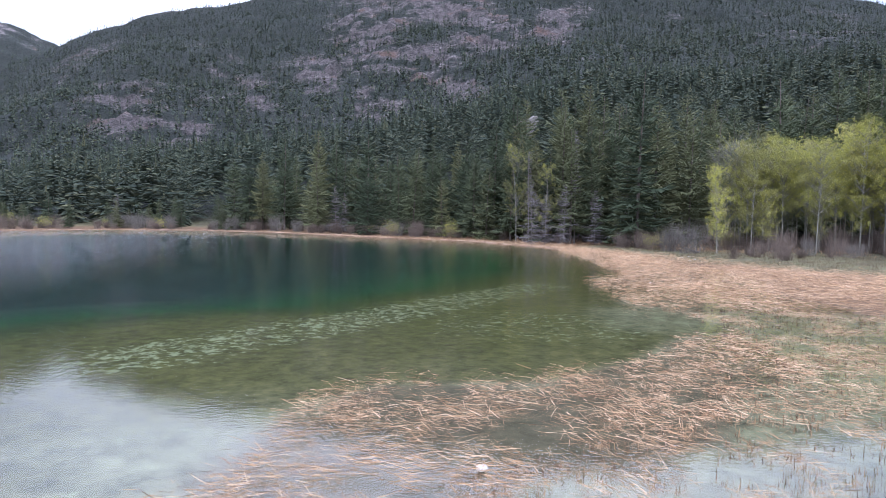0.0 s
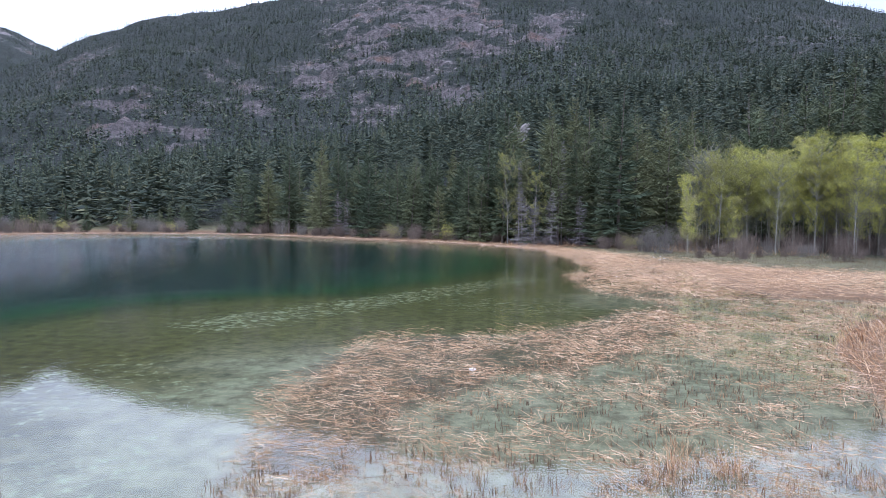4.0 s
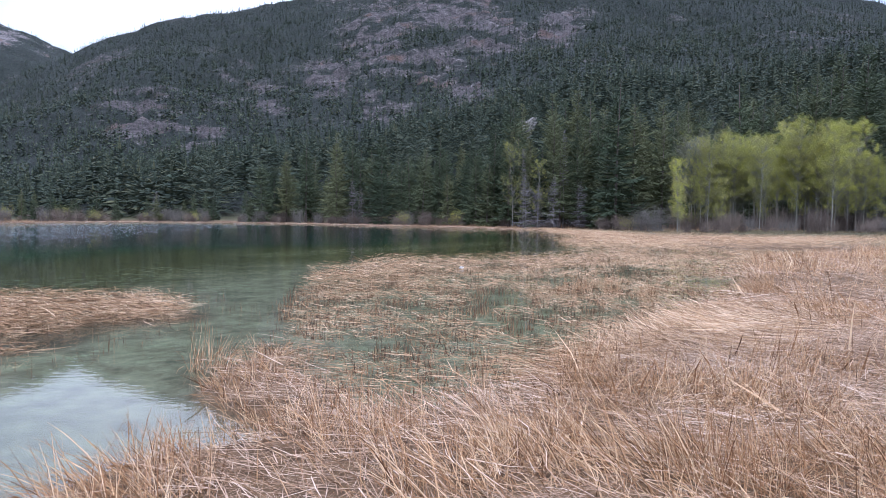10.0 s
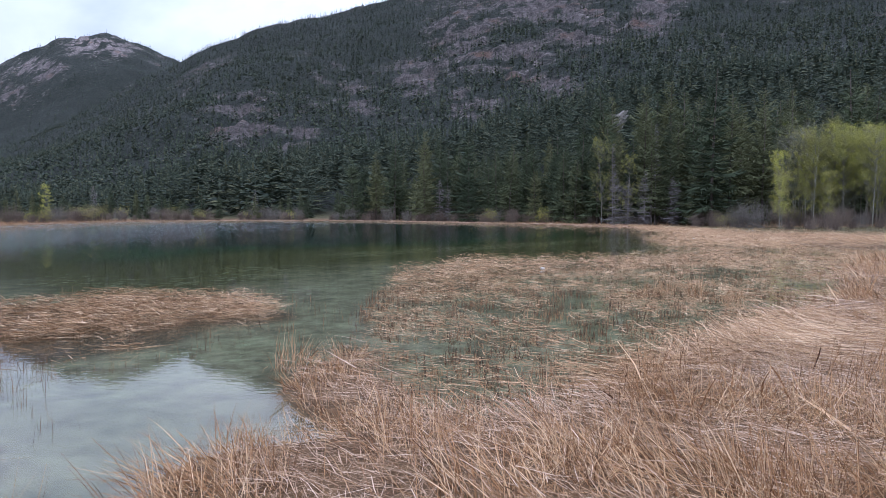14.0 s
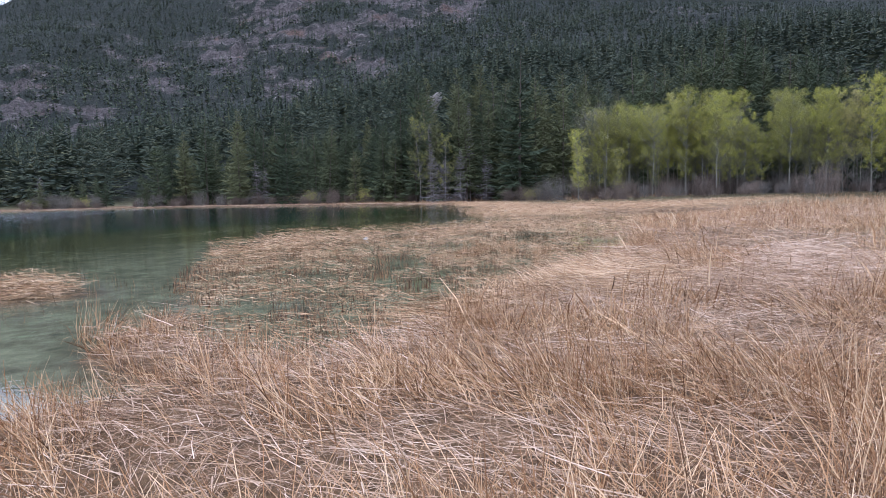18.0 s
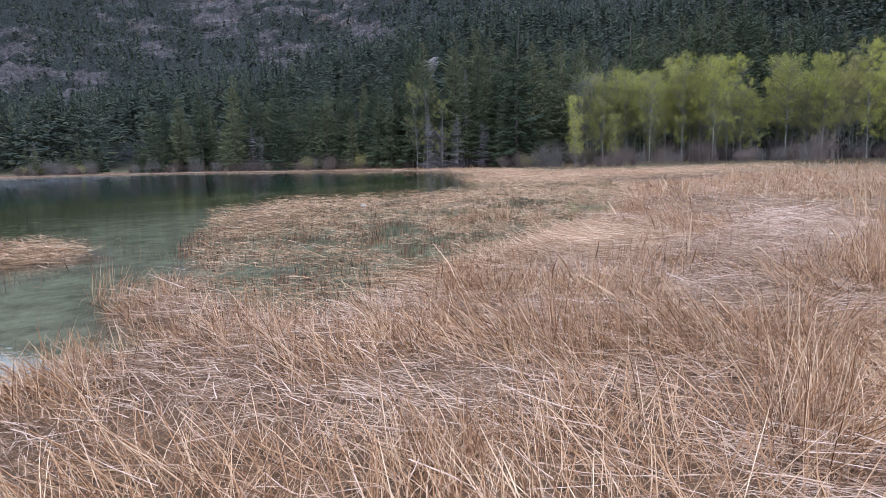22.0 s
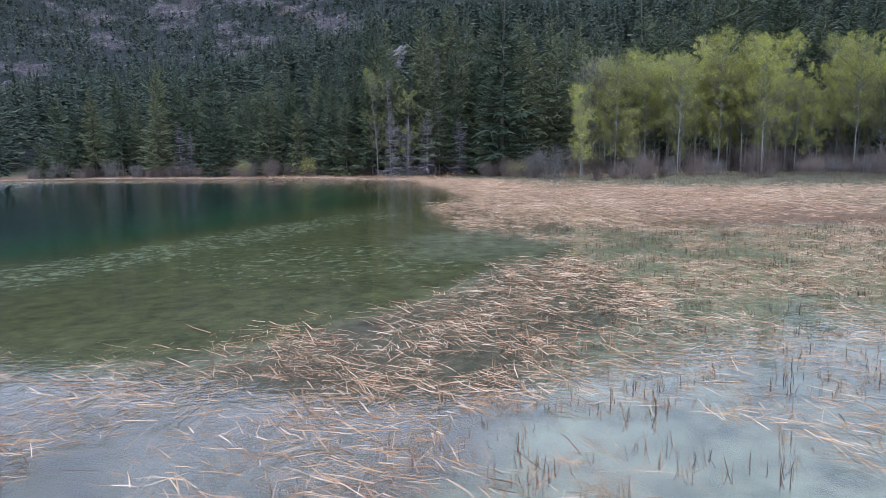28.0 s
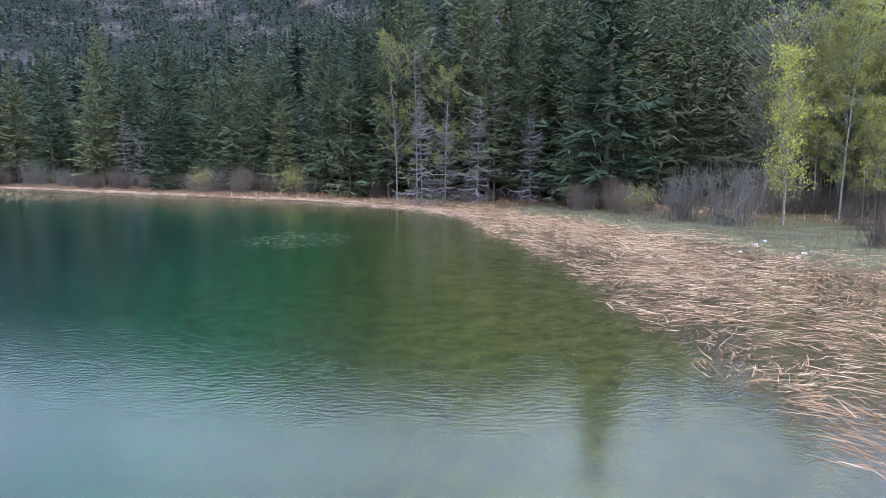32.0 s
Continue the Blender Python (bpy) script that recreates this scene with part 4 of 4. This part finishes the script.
FLAT = [(3.9, 11.9, 2.6, 1.1), (0.8, 3.5, 1.1, 0.8), (4.3, 5.9, 0.9, 0.75), (8.8, 11.0, 1.7, 1.2), (-0.9, 5.0, 1.0, 0.6), (2.4, 5.7, 1.0, 0.6), (-1.2, 4.7, 1.0, 0.8), (-5.8, 4.2, 1.4, 0.9), (4.6, 6.9, 1.0, 0.7), (7.6, 9.2, 1.4, 0.8), (1.9, 8.4, 2.6, 0.8), (6.5, 14.6, 1.8, 1.0), (-1.0, 6.6, 1.2, 0.7), (-7.2, 2.2, 1.8, 1.2), (11, 19, 2.6, 1.1), (16, 27, 3, 1.2), (-0.6, 3.6, 0.9, 0.5), (2.6, 3.4, 0.8, 0.5), (5.8, 5.2, 1.0, 0.6), (3.6, 9.4, 1.5, 0.6), (9.5, 12.2, 1.6, 0.8), (-1.9, 3.0, 0.7, 0.5), (6.8, 3.4, 0.9, 0.6)]

# a swath of long reeds swept over towards the water
SWATH = [(0.9, 7.1), (2.6, 8.4), (4.3, 9.5), (5.9, 10.6), (6.5, 12.4), (5.2, 13.0), (3.8, 11.9), (2.3, 10.0), (1.1, 8.4)]


def flatness(x, y):
    """1 where the reeds lie flattened, 0 where they stand."""
    f = smooth01(inside(SWATH, x, y) + 0.8 * (fbm(x, y, 0.9, 2, 63) - 0.5), -0.2, 0.3)
    for cx, cy, rx, ry in FLAT:
        f = np.maximum(f, smooth01(np.hypot((x - cx) / rx, (y - cy) / ry) + 0.5 * (fbm(x, y, 0.9, 2, 61) - 0.5), 1.15, 0.75))
    return np.maximum(f, 0.9 * smooth01(fbm(x, y, 3.2, 3, 62), 0.60, 0.68))


def on_marsh(x, y):
    d = shore_gap(x, y)
    fray = 4.0 * (fbm(x, y, 1.3, 3, 85) - 0.5) * smooth01(y, 8, 11) * smooth01(y, 36, 31)
    wet = (y > 32) & (np.maximum(inside(STUBBLE, x, y), inside(FAR_MAT, x, y)) > -0.9)
    return ~wet & (d < -0.1) & (d > -30) & (inside(STUBBLE, x, y) + fray < 0.2) & (inside(MAT, x, y) < 0) & (inside(FAR_MAT, x, y) < 0.5) & ~((x < -2.0) & (x > -5) & (y > 9.6) & (y < 30)) & (inside(POOL, x, y) < 0) & (inside(VERGE, x, y) + 3.0 * (fbm(x, y, 2.5, 2, 86) - 0.5) < 0)


def standing(name, box, count, seed, width, tall, label):
    g = np.random.default_rng(seed)
    x, y = sample(on_marsh, box, count, g)
    f = flatness(x, y)
    keep = g.random(len(x)) > f * 0.93
    x, y = x[keep], y[keep]
    n = len(x)
    z = ground_height(x, y) - 0.05
    clump = fbm(x, y, 0.7, 2, 64)
    ln = tall * (0.45 + 0.55 * g.random(n)) * (0.6 + 0.8 * clump) * (1 - 0.5 * smooth01(np.hypot(x + 2.1, y - 6.9), 2.2, 1.0))
    swirl = 6.28 * 1.3 * fbm(x, y, 2.5, 2, 66)
    bear = swirl + g.normal(size=n) * 1.1
    tilt = np.abs(g.normal(size=n)) * 0.30 + 0.04
    over = g.random(n) < 0.56 + 0.25 * smooth01(y, 5.5, 3) + 0.42 * smooth01(fbm(x, y, 1.1, 2, 68), 0.35, 0.65)
    tilt = np.where(over, 0.45 + 0.95 * g.random(n), tilt)
    bend = np.abs(g.normal(size=n)) * 0.45
    tagged(new(name, mesh_from(name, *blades(x, y, z, ln, bear, tilt, bend, width * (0.7 + 0.6 * g.random(n)), g, seg=3 if width < 0.013 else 2), reed_mat_dry)), label, "reeds", kind="stuff")


def lying(name, test, box, count, seed, width, tall, label, lift=0.10, mat=None, swirl_scale=4.0, spread=0.5, main=2.8, wave=0.6):
    g = np.random.default_rng(seed)
    x, y = sample(test, box, count, g)
    n = len(x)
    z = np.maximum(ground_height(x, y), -0.01) + g.random(n) ** 2 * lift
    bear = main + 2.6 * (fbm(x, y, swirl_scale, 3, 67) - 0.5) * 2 + g.normal(size=n) * spread
    bear = bear + np.where(g.random(n) < 0.5, 0, np.pi)
    tilt = 1.57 - np.abs(g.normal(size=n)) * 0.13
    bend = g.normal(size=n) * 0.12 + 0.03
    ln = tall * (0.35 + 1.15 * g.random(n) ** 1.5)
    tagged(new(name, mesh_from(name, *blades(x, y, z, ln, bear, tilt, bend, width * (0.7 + 0.6 * g.random(n)), g, wave, 2), mat or reed_mat_lying)), label, "reeds", kind="stuff")


def stubble(name, test, box, count, seed, width, tall, label):
    g = np.random.default_rng(seed)
    x, y = sample(test, box, count, g)
    tuft = fbm(x, y, 0.5, 2, 71)
    k = (tuft > 0.45) & (fbm(x, y, 0.11, 2, 74) > 0.55)
    x, y = x[k], y[k]
    n = len(x)
    z = ground_height(x, y)
    ln = tall * (0.5 + 0.9 * g.random(n) ** 2) + np.maximum(-z, 0)
    tagged(new(name, mesh_from(name, *blades(x, y, z, ln, g.random(n) * 6.28, np.abs(g.normal(size=n)) * 0.18, g.normal(size=n) * 0.15, width * (0.7 + 0.6 * g.random(n)), g, seg=2), reed_mat_wet)), label, "reeds", kind="stuff")


NEAR, MID, FAR = (-14, 22, -4, 12), (-16, 34, 10, 44), (-95, 60, 6, 120)
standing("standing_reeds_near", NEAR, 120000, 81, 0.0100, 0.66, "dense dry tan reeds standing and leaning in the marsh")
standing("standing_reeds_middle", MID, 110000, 82, 0.0135, 0.7, "dry tan reed bed across the marsh")
standing("standing_reeds_side", (-62, -8, 1, 32), 90000, 95, 0.024, 0.75, "tan reed bed along the near side of the lake")
standing("standing_reeds_far", FAR, 110000, 83, 0.04, 0.75, "tan reed fringe round the lake shore")
marsh_near = lambda x, y: on_marsh(x, y) & (flatness(x, y) + 0.45 > np.random.default_rng(5).random(len(x)))
standing("standing_reeds_closest", (-4.5, 8, 0.6, 7.5), 26000, 94, 0.0098, 0.62, "dry tan reeds leaning thickly beside the pool")
lying("flattened_reeds_near", marsh_near, NEAR, 170000, 84, 0.0098, 0.40, "bleached flattened reeds lying in swirls", 0.24, spread=0.6)
lying("bleached_reed_swirls", lambda x, y: on_marsh(x, y) & (flatness(x, y) > 0.35), (-10, 13, 0.5, 15), 80000, 97, 0.009, 0.40, "pale bleached reeds pressed flat in swirls", 0.16, spread=0.5, swirl_scale=2.2)
lying("flattened_reeds_middle", marsh_near, MID, 45000, 85, 0.018, 0.8, "bleached flattened reeds on the marsh", 0.28)
lying("swept_reeds", lambda x, y: inside(SWATH, x, y) + 1.0 * (fbm(x, y, 0.8, 3, 69) - 0.5) > 0, (-1.2, 7.2, 5.8, 13.8), 60000, 102, 0.0125, 0.72, "long pale reeds swept over in one direction at the water's edge", 0.26, spread=0.42, swirl_scale=5.0, main=0.35, mat=reed_mat_fallen)
lying("reed_mat", lambda x, y: (inside(MAT, x, y) + 1.6 * (fbm(x, y, 2.0, 3, 75) - 0.5) > 0) & (fbm(x, y, 1.3, 3, 72) > 0.34) & (fbm(x, 2.2 * y, 0.6, 2, 79) > 0.37 + 0.10 * smooth01(x, 4.5, 8)), (-6, 16, 15, 42), 140000, 86, 0.017, 0.33, "mat of fallen tan reeds floating at the water's edge", 0.38, main=2.85, spread=0.85, mat=reed_mat_fallen)
lying("loose_fallen_reeds", lambda x, y: (inside(STUBBLE, x, y) > 0) & (fbm(x, y, 1.1, 3, 76) + 0.05 * smooth01(y, 11, 9) + 0.05 * smooth01(x - 0.25 * y, -3, 2) - 0.08 * smooth01(y, 33, 37) - 0.02 * smooth01(y, 15, 18) * smooth01(y, 26, 24) > 0.478), (-5, 24, 6, 43), 150000, 91, 0.0135, 0.34, "loose fallen reeds among the stubble in shallow water", 0.14, main=2.85, spread=0.9, mat=reed_mat_fallen)
lying("far_reed_mat", lambda x, y: (inside(FAR_MAT, x, y) + 1.8 * (fbm(x, y, 2.2, 3, 77) - 0.5) > 0) & (fbm(x, 2.2 * y, 0.8, 2, 80) > 0.31 + 0.13 * smooth01(inside(FAR_MAT, x, y), 6, 0) + 0.09 * smooth01(y, 54, 50) * smooth01(x, 15, 11) + 0.22 * smooth01(np.hypot((x - 15.5) / 1.6, y - 58.2), 2.0, 0.8)), (6, 46, 40, 112), 210000, 87, 0.021, 0.52, "broad mat of fallen pale reeds along the shore", 0.36, main=2.95, spread=0.55, mat=reed_mat_fallen)
lying("island_reed_mat", lambda x, y: (inside(ISLAND, x, y) + 1.2 * (fbm(x, y, 1.2, 3, 78) - 0.5) > 0) & (fbm(x, y, 1.2, 3, 73) > 0.45), (-14, -4, 6, 17), 70000, 88, 0.016, 0.36, "small island of fallen tan reeds in the lake", 0.28, mat=reed_mat_fallen, spread=0.9)
lying("shore_fringe", lambda x, y: (shore_gap(x, y) < -0.15) & (shore_gap(x, y) > -2.6 + 1.6 * fbm(x, y, 9, 2, 87)) & (y > 84), (-92, 13, 84, 142), 260000, 101, 0.06, 0.7, "pale line of washed-up reeds along the far shore", 0.10, mat=reed_mat_lying, spread=0.8)
stubble("island_stubble", lambda x, y: inside(ISLAND, x, y) > -1.2, (-14, -3, 6, 17), 9000, 92, 0.011, 0.26, "short broken reeds standing round the island")
stubble("reed_stubble", lambda x, y: inside(STUBBLE, x, y) > -0.4, (-6, 24, 6, 44), 180000, 89, 0.023, 0.12, "broken dark reed stubble standing in shallow water")
stubble("near_stubble", lambda x, y: (inside(STUBBLE, x, y) > -0.2) & (inside(MAT, x, y) < 0.5), (-4.5, 9, 6, 18), 40000, 96, 0.017, 0.13, "dark broken reed stems standing in still shallow water")
stubble("pool_stubble", lambda x, y: inside(POOL, x, y) > -0.2, (-18, -3, 3, 13), 8000, 90, 0.010, 0.17, "sparse dark reed stems standing in a pool")


verge_grass = varied("verge_grass", [(0.0, (0.060, 0.044, 0.027)), (0.4, (0.120, 0.088, 0.048)), (0.65, (0.118, 0.106, 0.048)), (1.0, (0.26, 0.185, 0.11))], scale=0.3, fine=5)
g = np.random.default_rng(98)
vx, vy = sample(lambda x, y: (inside(VERGE, x, y) > -0.6) & (fbm(x, y, 1.8, 3, 99) > 0.36), (14, 72, 38, 104), 170000, g)
vn = len(vx)
tagged(new("verge_grass", mesh_from("verge_grass", *blades(vx, vy, ground_height(vx, vy) - 0.02, 0.26 * (0.4 + 0.9 * g.random(vn)), g.random(vn) * 6.28, np.abs(g.normal(size=vn)) * 0.5, g.random(vn) * 0.8, 0.018 * (0.7 + 0.6 * g.random(vn)), g, seg=2), verge_grass)), "short olive and brown grass between reeds and wood", "grass", kind="stuff")


# tussocks: bunches that fan out and bend over
def make_tussock(seed, stems, tall, fan, lean, label):
    g = np.random.default_rng(seed)
    root = tagged(new("reed_tussock"), label, "reed tussock", "reed tussocks")
    for name, share, bow in (("upright_sheaf", 0.45, 0.35), ("bent_sheaf", 0.55, 1.5)):
        n = int(stems * share)
        a = g.random(n) * 6.28
        rr = 0.30 * np.sqrt(g.random(n))
        bear = np.where(g.random(n) < 0.6, lean + g.normal(size=n) * 0.9, a)
        v, f = blades(rr * np.cos(a), rr * np.sin(a), np.full(n, 0.02), tall * (0.4 + 0.6 * g.random(n)), bear, np.abs(g.normal(size=n)) * fan + (0.35 if bow > 1 else 0.0), bow * g.random(n), 0.009 * (0.7 + 0.6 * g.random(n)), g)
        part(name, mesh_from(name, v, f, reed_mat_dry), root)
    return root


TUSS = {"A": lambda: make_tussock(301, 170, 0.72, 0.40, 0.4, "tussock of dry tan reeds bending over in the marsh"), "B": lambda: make_tussock(302, 140, 0.6, 0.5, 2.2, "spreading tussock of dry tan reeds"),
        "C": lambda: make_tussock(303, 190, 0.8, 0.36, 4.0, "tall tussock of dry reeds bowed to one side"), "D": lambda: make_tussock(304, 110, 0.5, 0.55, 1.0, "small ragged tussock of broken reeds")}
tussocks = [(2.7, 2.3, 1.0, "C"), (3.1, 2.7, 0.9, "A"), (-3.0, 8.2, 1.0, "B"), (-2.5, 8.9, 0.9, "D"), (-0.8, 5.2, 1.05, "A"), (-0.4, 5.6, 0.8, "B"), (-4.6, 4.3, 0.8, "D"), (-5.2, 3.4, 0.95, "A"), (-5.9, 3.9, 0.9, "B"), (-2.2, 5.0, 0.8, "D"), (-1.8, 4.4, 0.9, "B"),
            (3.0, 17.0, 0.8, "A"), (3.5, 17.5, 0.85, "B"), (2.6, 16.6, 0.7, "D"), (4.2, 17.2, 0.9, "C"), (4.9, 16.4, 0.8, "A"), (3.8, 18.4, 0.8, "D"), (4.6, 15.2, 0.8, "B")]
for k in range(2000):
    x, y = rng.uniform(-10, 16), rng.uniform(0.8, 17)
    px, py = np.array([x]), np.array([y])
    if len(tussocks) < 190 and on_marsh(px, py)[0] and flatness(px, py)[0] < 0.35 and math.hypot(x - 0.3, y) > 2.6 and fbm(px, py, 2.0, 2, 93)[0] > 0.42:
        tussocks.append((x, y, 0.65 + 0.5 * rng.random(), "ABCDD"[rng.integers(5)]))
first = {}
for x, y, s, k in tussocks:
    m = pose(x, y, max(0.0, float(ground_height(np.array([x]), np.array([y]))[0])) - 0.02, 0, 0, rng.random() * 360) @ Matrix.Scale(s, 4)
    if k in first:
        copy_thing(first[k], Matrix()).matrix_basis = m
    else:
        first[k] = TUSS[k]()
        first[k].matrix_basis = m


# ---------------------------------------------------------------- small things on the shore
white_stone = varied("white_weathered_stone", [(0.0, (0.42, 0.41, 0.38)), (1.0, (0.60, 0.59, 0.56))], scale=4, by="object", bump=0.3, fine=30, tint=0.2)


def make_stone(name, seed, size, label, x, y, z):
    bm = bmesh.new()
    bmesh.ops.create_icosphere(bm, subdivisions=3, radius=1)
    for v in bm.verts:
        n3 = noise.noise(v.co * 1.3 + Vector((seed, 0, 0)))
        v.co = Vector((v.co.x * size[0], v.co.y * size[1], v.co.z * size[2])) * (1 + 0.28 * n3)
    me = bpy.data.meshes.new(name)
    bm.to_mesh(me)
    bm.free()
    me.materials.append(white_stone)
    me.polygons.foreach_set("use_smooth", [True] * len(me.polygons))
    ob = tagged(new(name, me), label, "stone", "white stones")
    ob.matrix_basis = pose(x, y, z, 0, 0, seed * 40)


make_stone("white_stone", 1, (0.10, 0.075, 0.05), "white rounded stone lying among fallen reeds", 0.3, 24.3, 0.06)
make_stone("white_stone", 2, (0.06, 0.05, 0.035), "small white stone on the reed mat", 12.0, 53.8, 0.10)
for k, (x, y) in enumerate(((22.2, 75.2), (22.9, 75.8), (22.6, 78.4), (21.4, 77.6), (23.6, 79.3))):
    make_stone("white_stone", 3 + k, (0.11, 0.08, 0.06), "white stone on the grassy shore", x, y, float(ground_height(np.array([x]), np.array([y]))[0]) + 0.05)
lz = float(ground_height(np.array([26.7]), np.array([87.5]))[0])
log = new("fallen_log", mesh_from("fallen_log", *tube([(25.9, 87.3, lz + 0.55), (26.4, 87.4, lz + 0.42), (27.0, 87.5, lz + 0.25), (27.8, 87.7, lz + 0.05)], [0.09, 0.11, 0.12, 0.12], 8), grey_twig, True))
tagged(log, "pale weathered fallen log at the edge of the wood", "log")


# ---------------------------------------------------------------- rock outcrop on the wooded slope
rock_grey = varied("grey_outcrop_rock", [(0.0, (0.07, 0.062, 0.056)), (0.5, (0.15, 0.137, 0.125)), (1.0, (0.27, 0.25, 0.23))], scale=0.35, by="object", bump=0.8, fine=1.6, tint=0.5)
bm = bmesh.new()
bmesh.ops.create_icosphere(bm, subdivisions=5, radius=1)
for v in bm.verts:
    q = Vector((round(v.co.x * 2.2) / 2.2, round(v.co.y * 2.2) / 2.2, round(v.co.z * 3) / 3))
    v.co = v.co.lerp(q, 0.35) * (1 + 0.30 * noise.noise(v.co * 2.1) + 0.12 * noise.noise(v.co * 6.0))
    v.co = Vector((v.co.x * 2.6, v.co.y * 2.4, v.co.z * 5.5))
me = bpy.data.meshes.new("rock_outcrop")
bm.to_mesh(me)
bm.free()
me.materials.append(rock_grey)
outcrop = tagged(new("rock_outcrop", me), "grey rock outcrop rising among the conifers", "rock")
outcrop.matrix_basis = pose(19, 196, 26.5, 20, 38, 30)
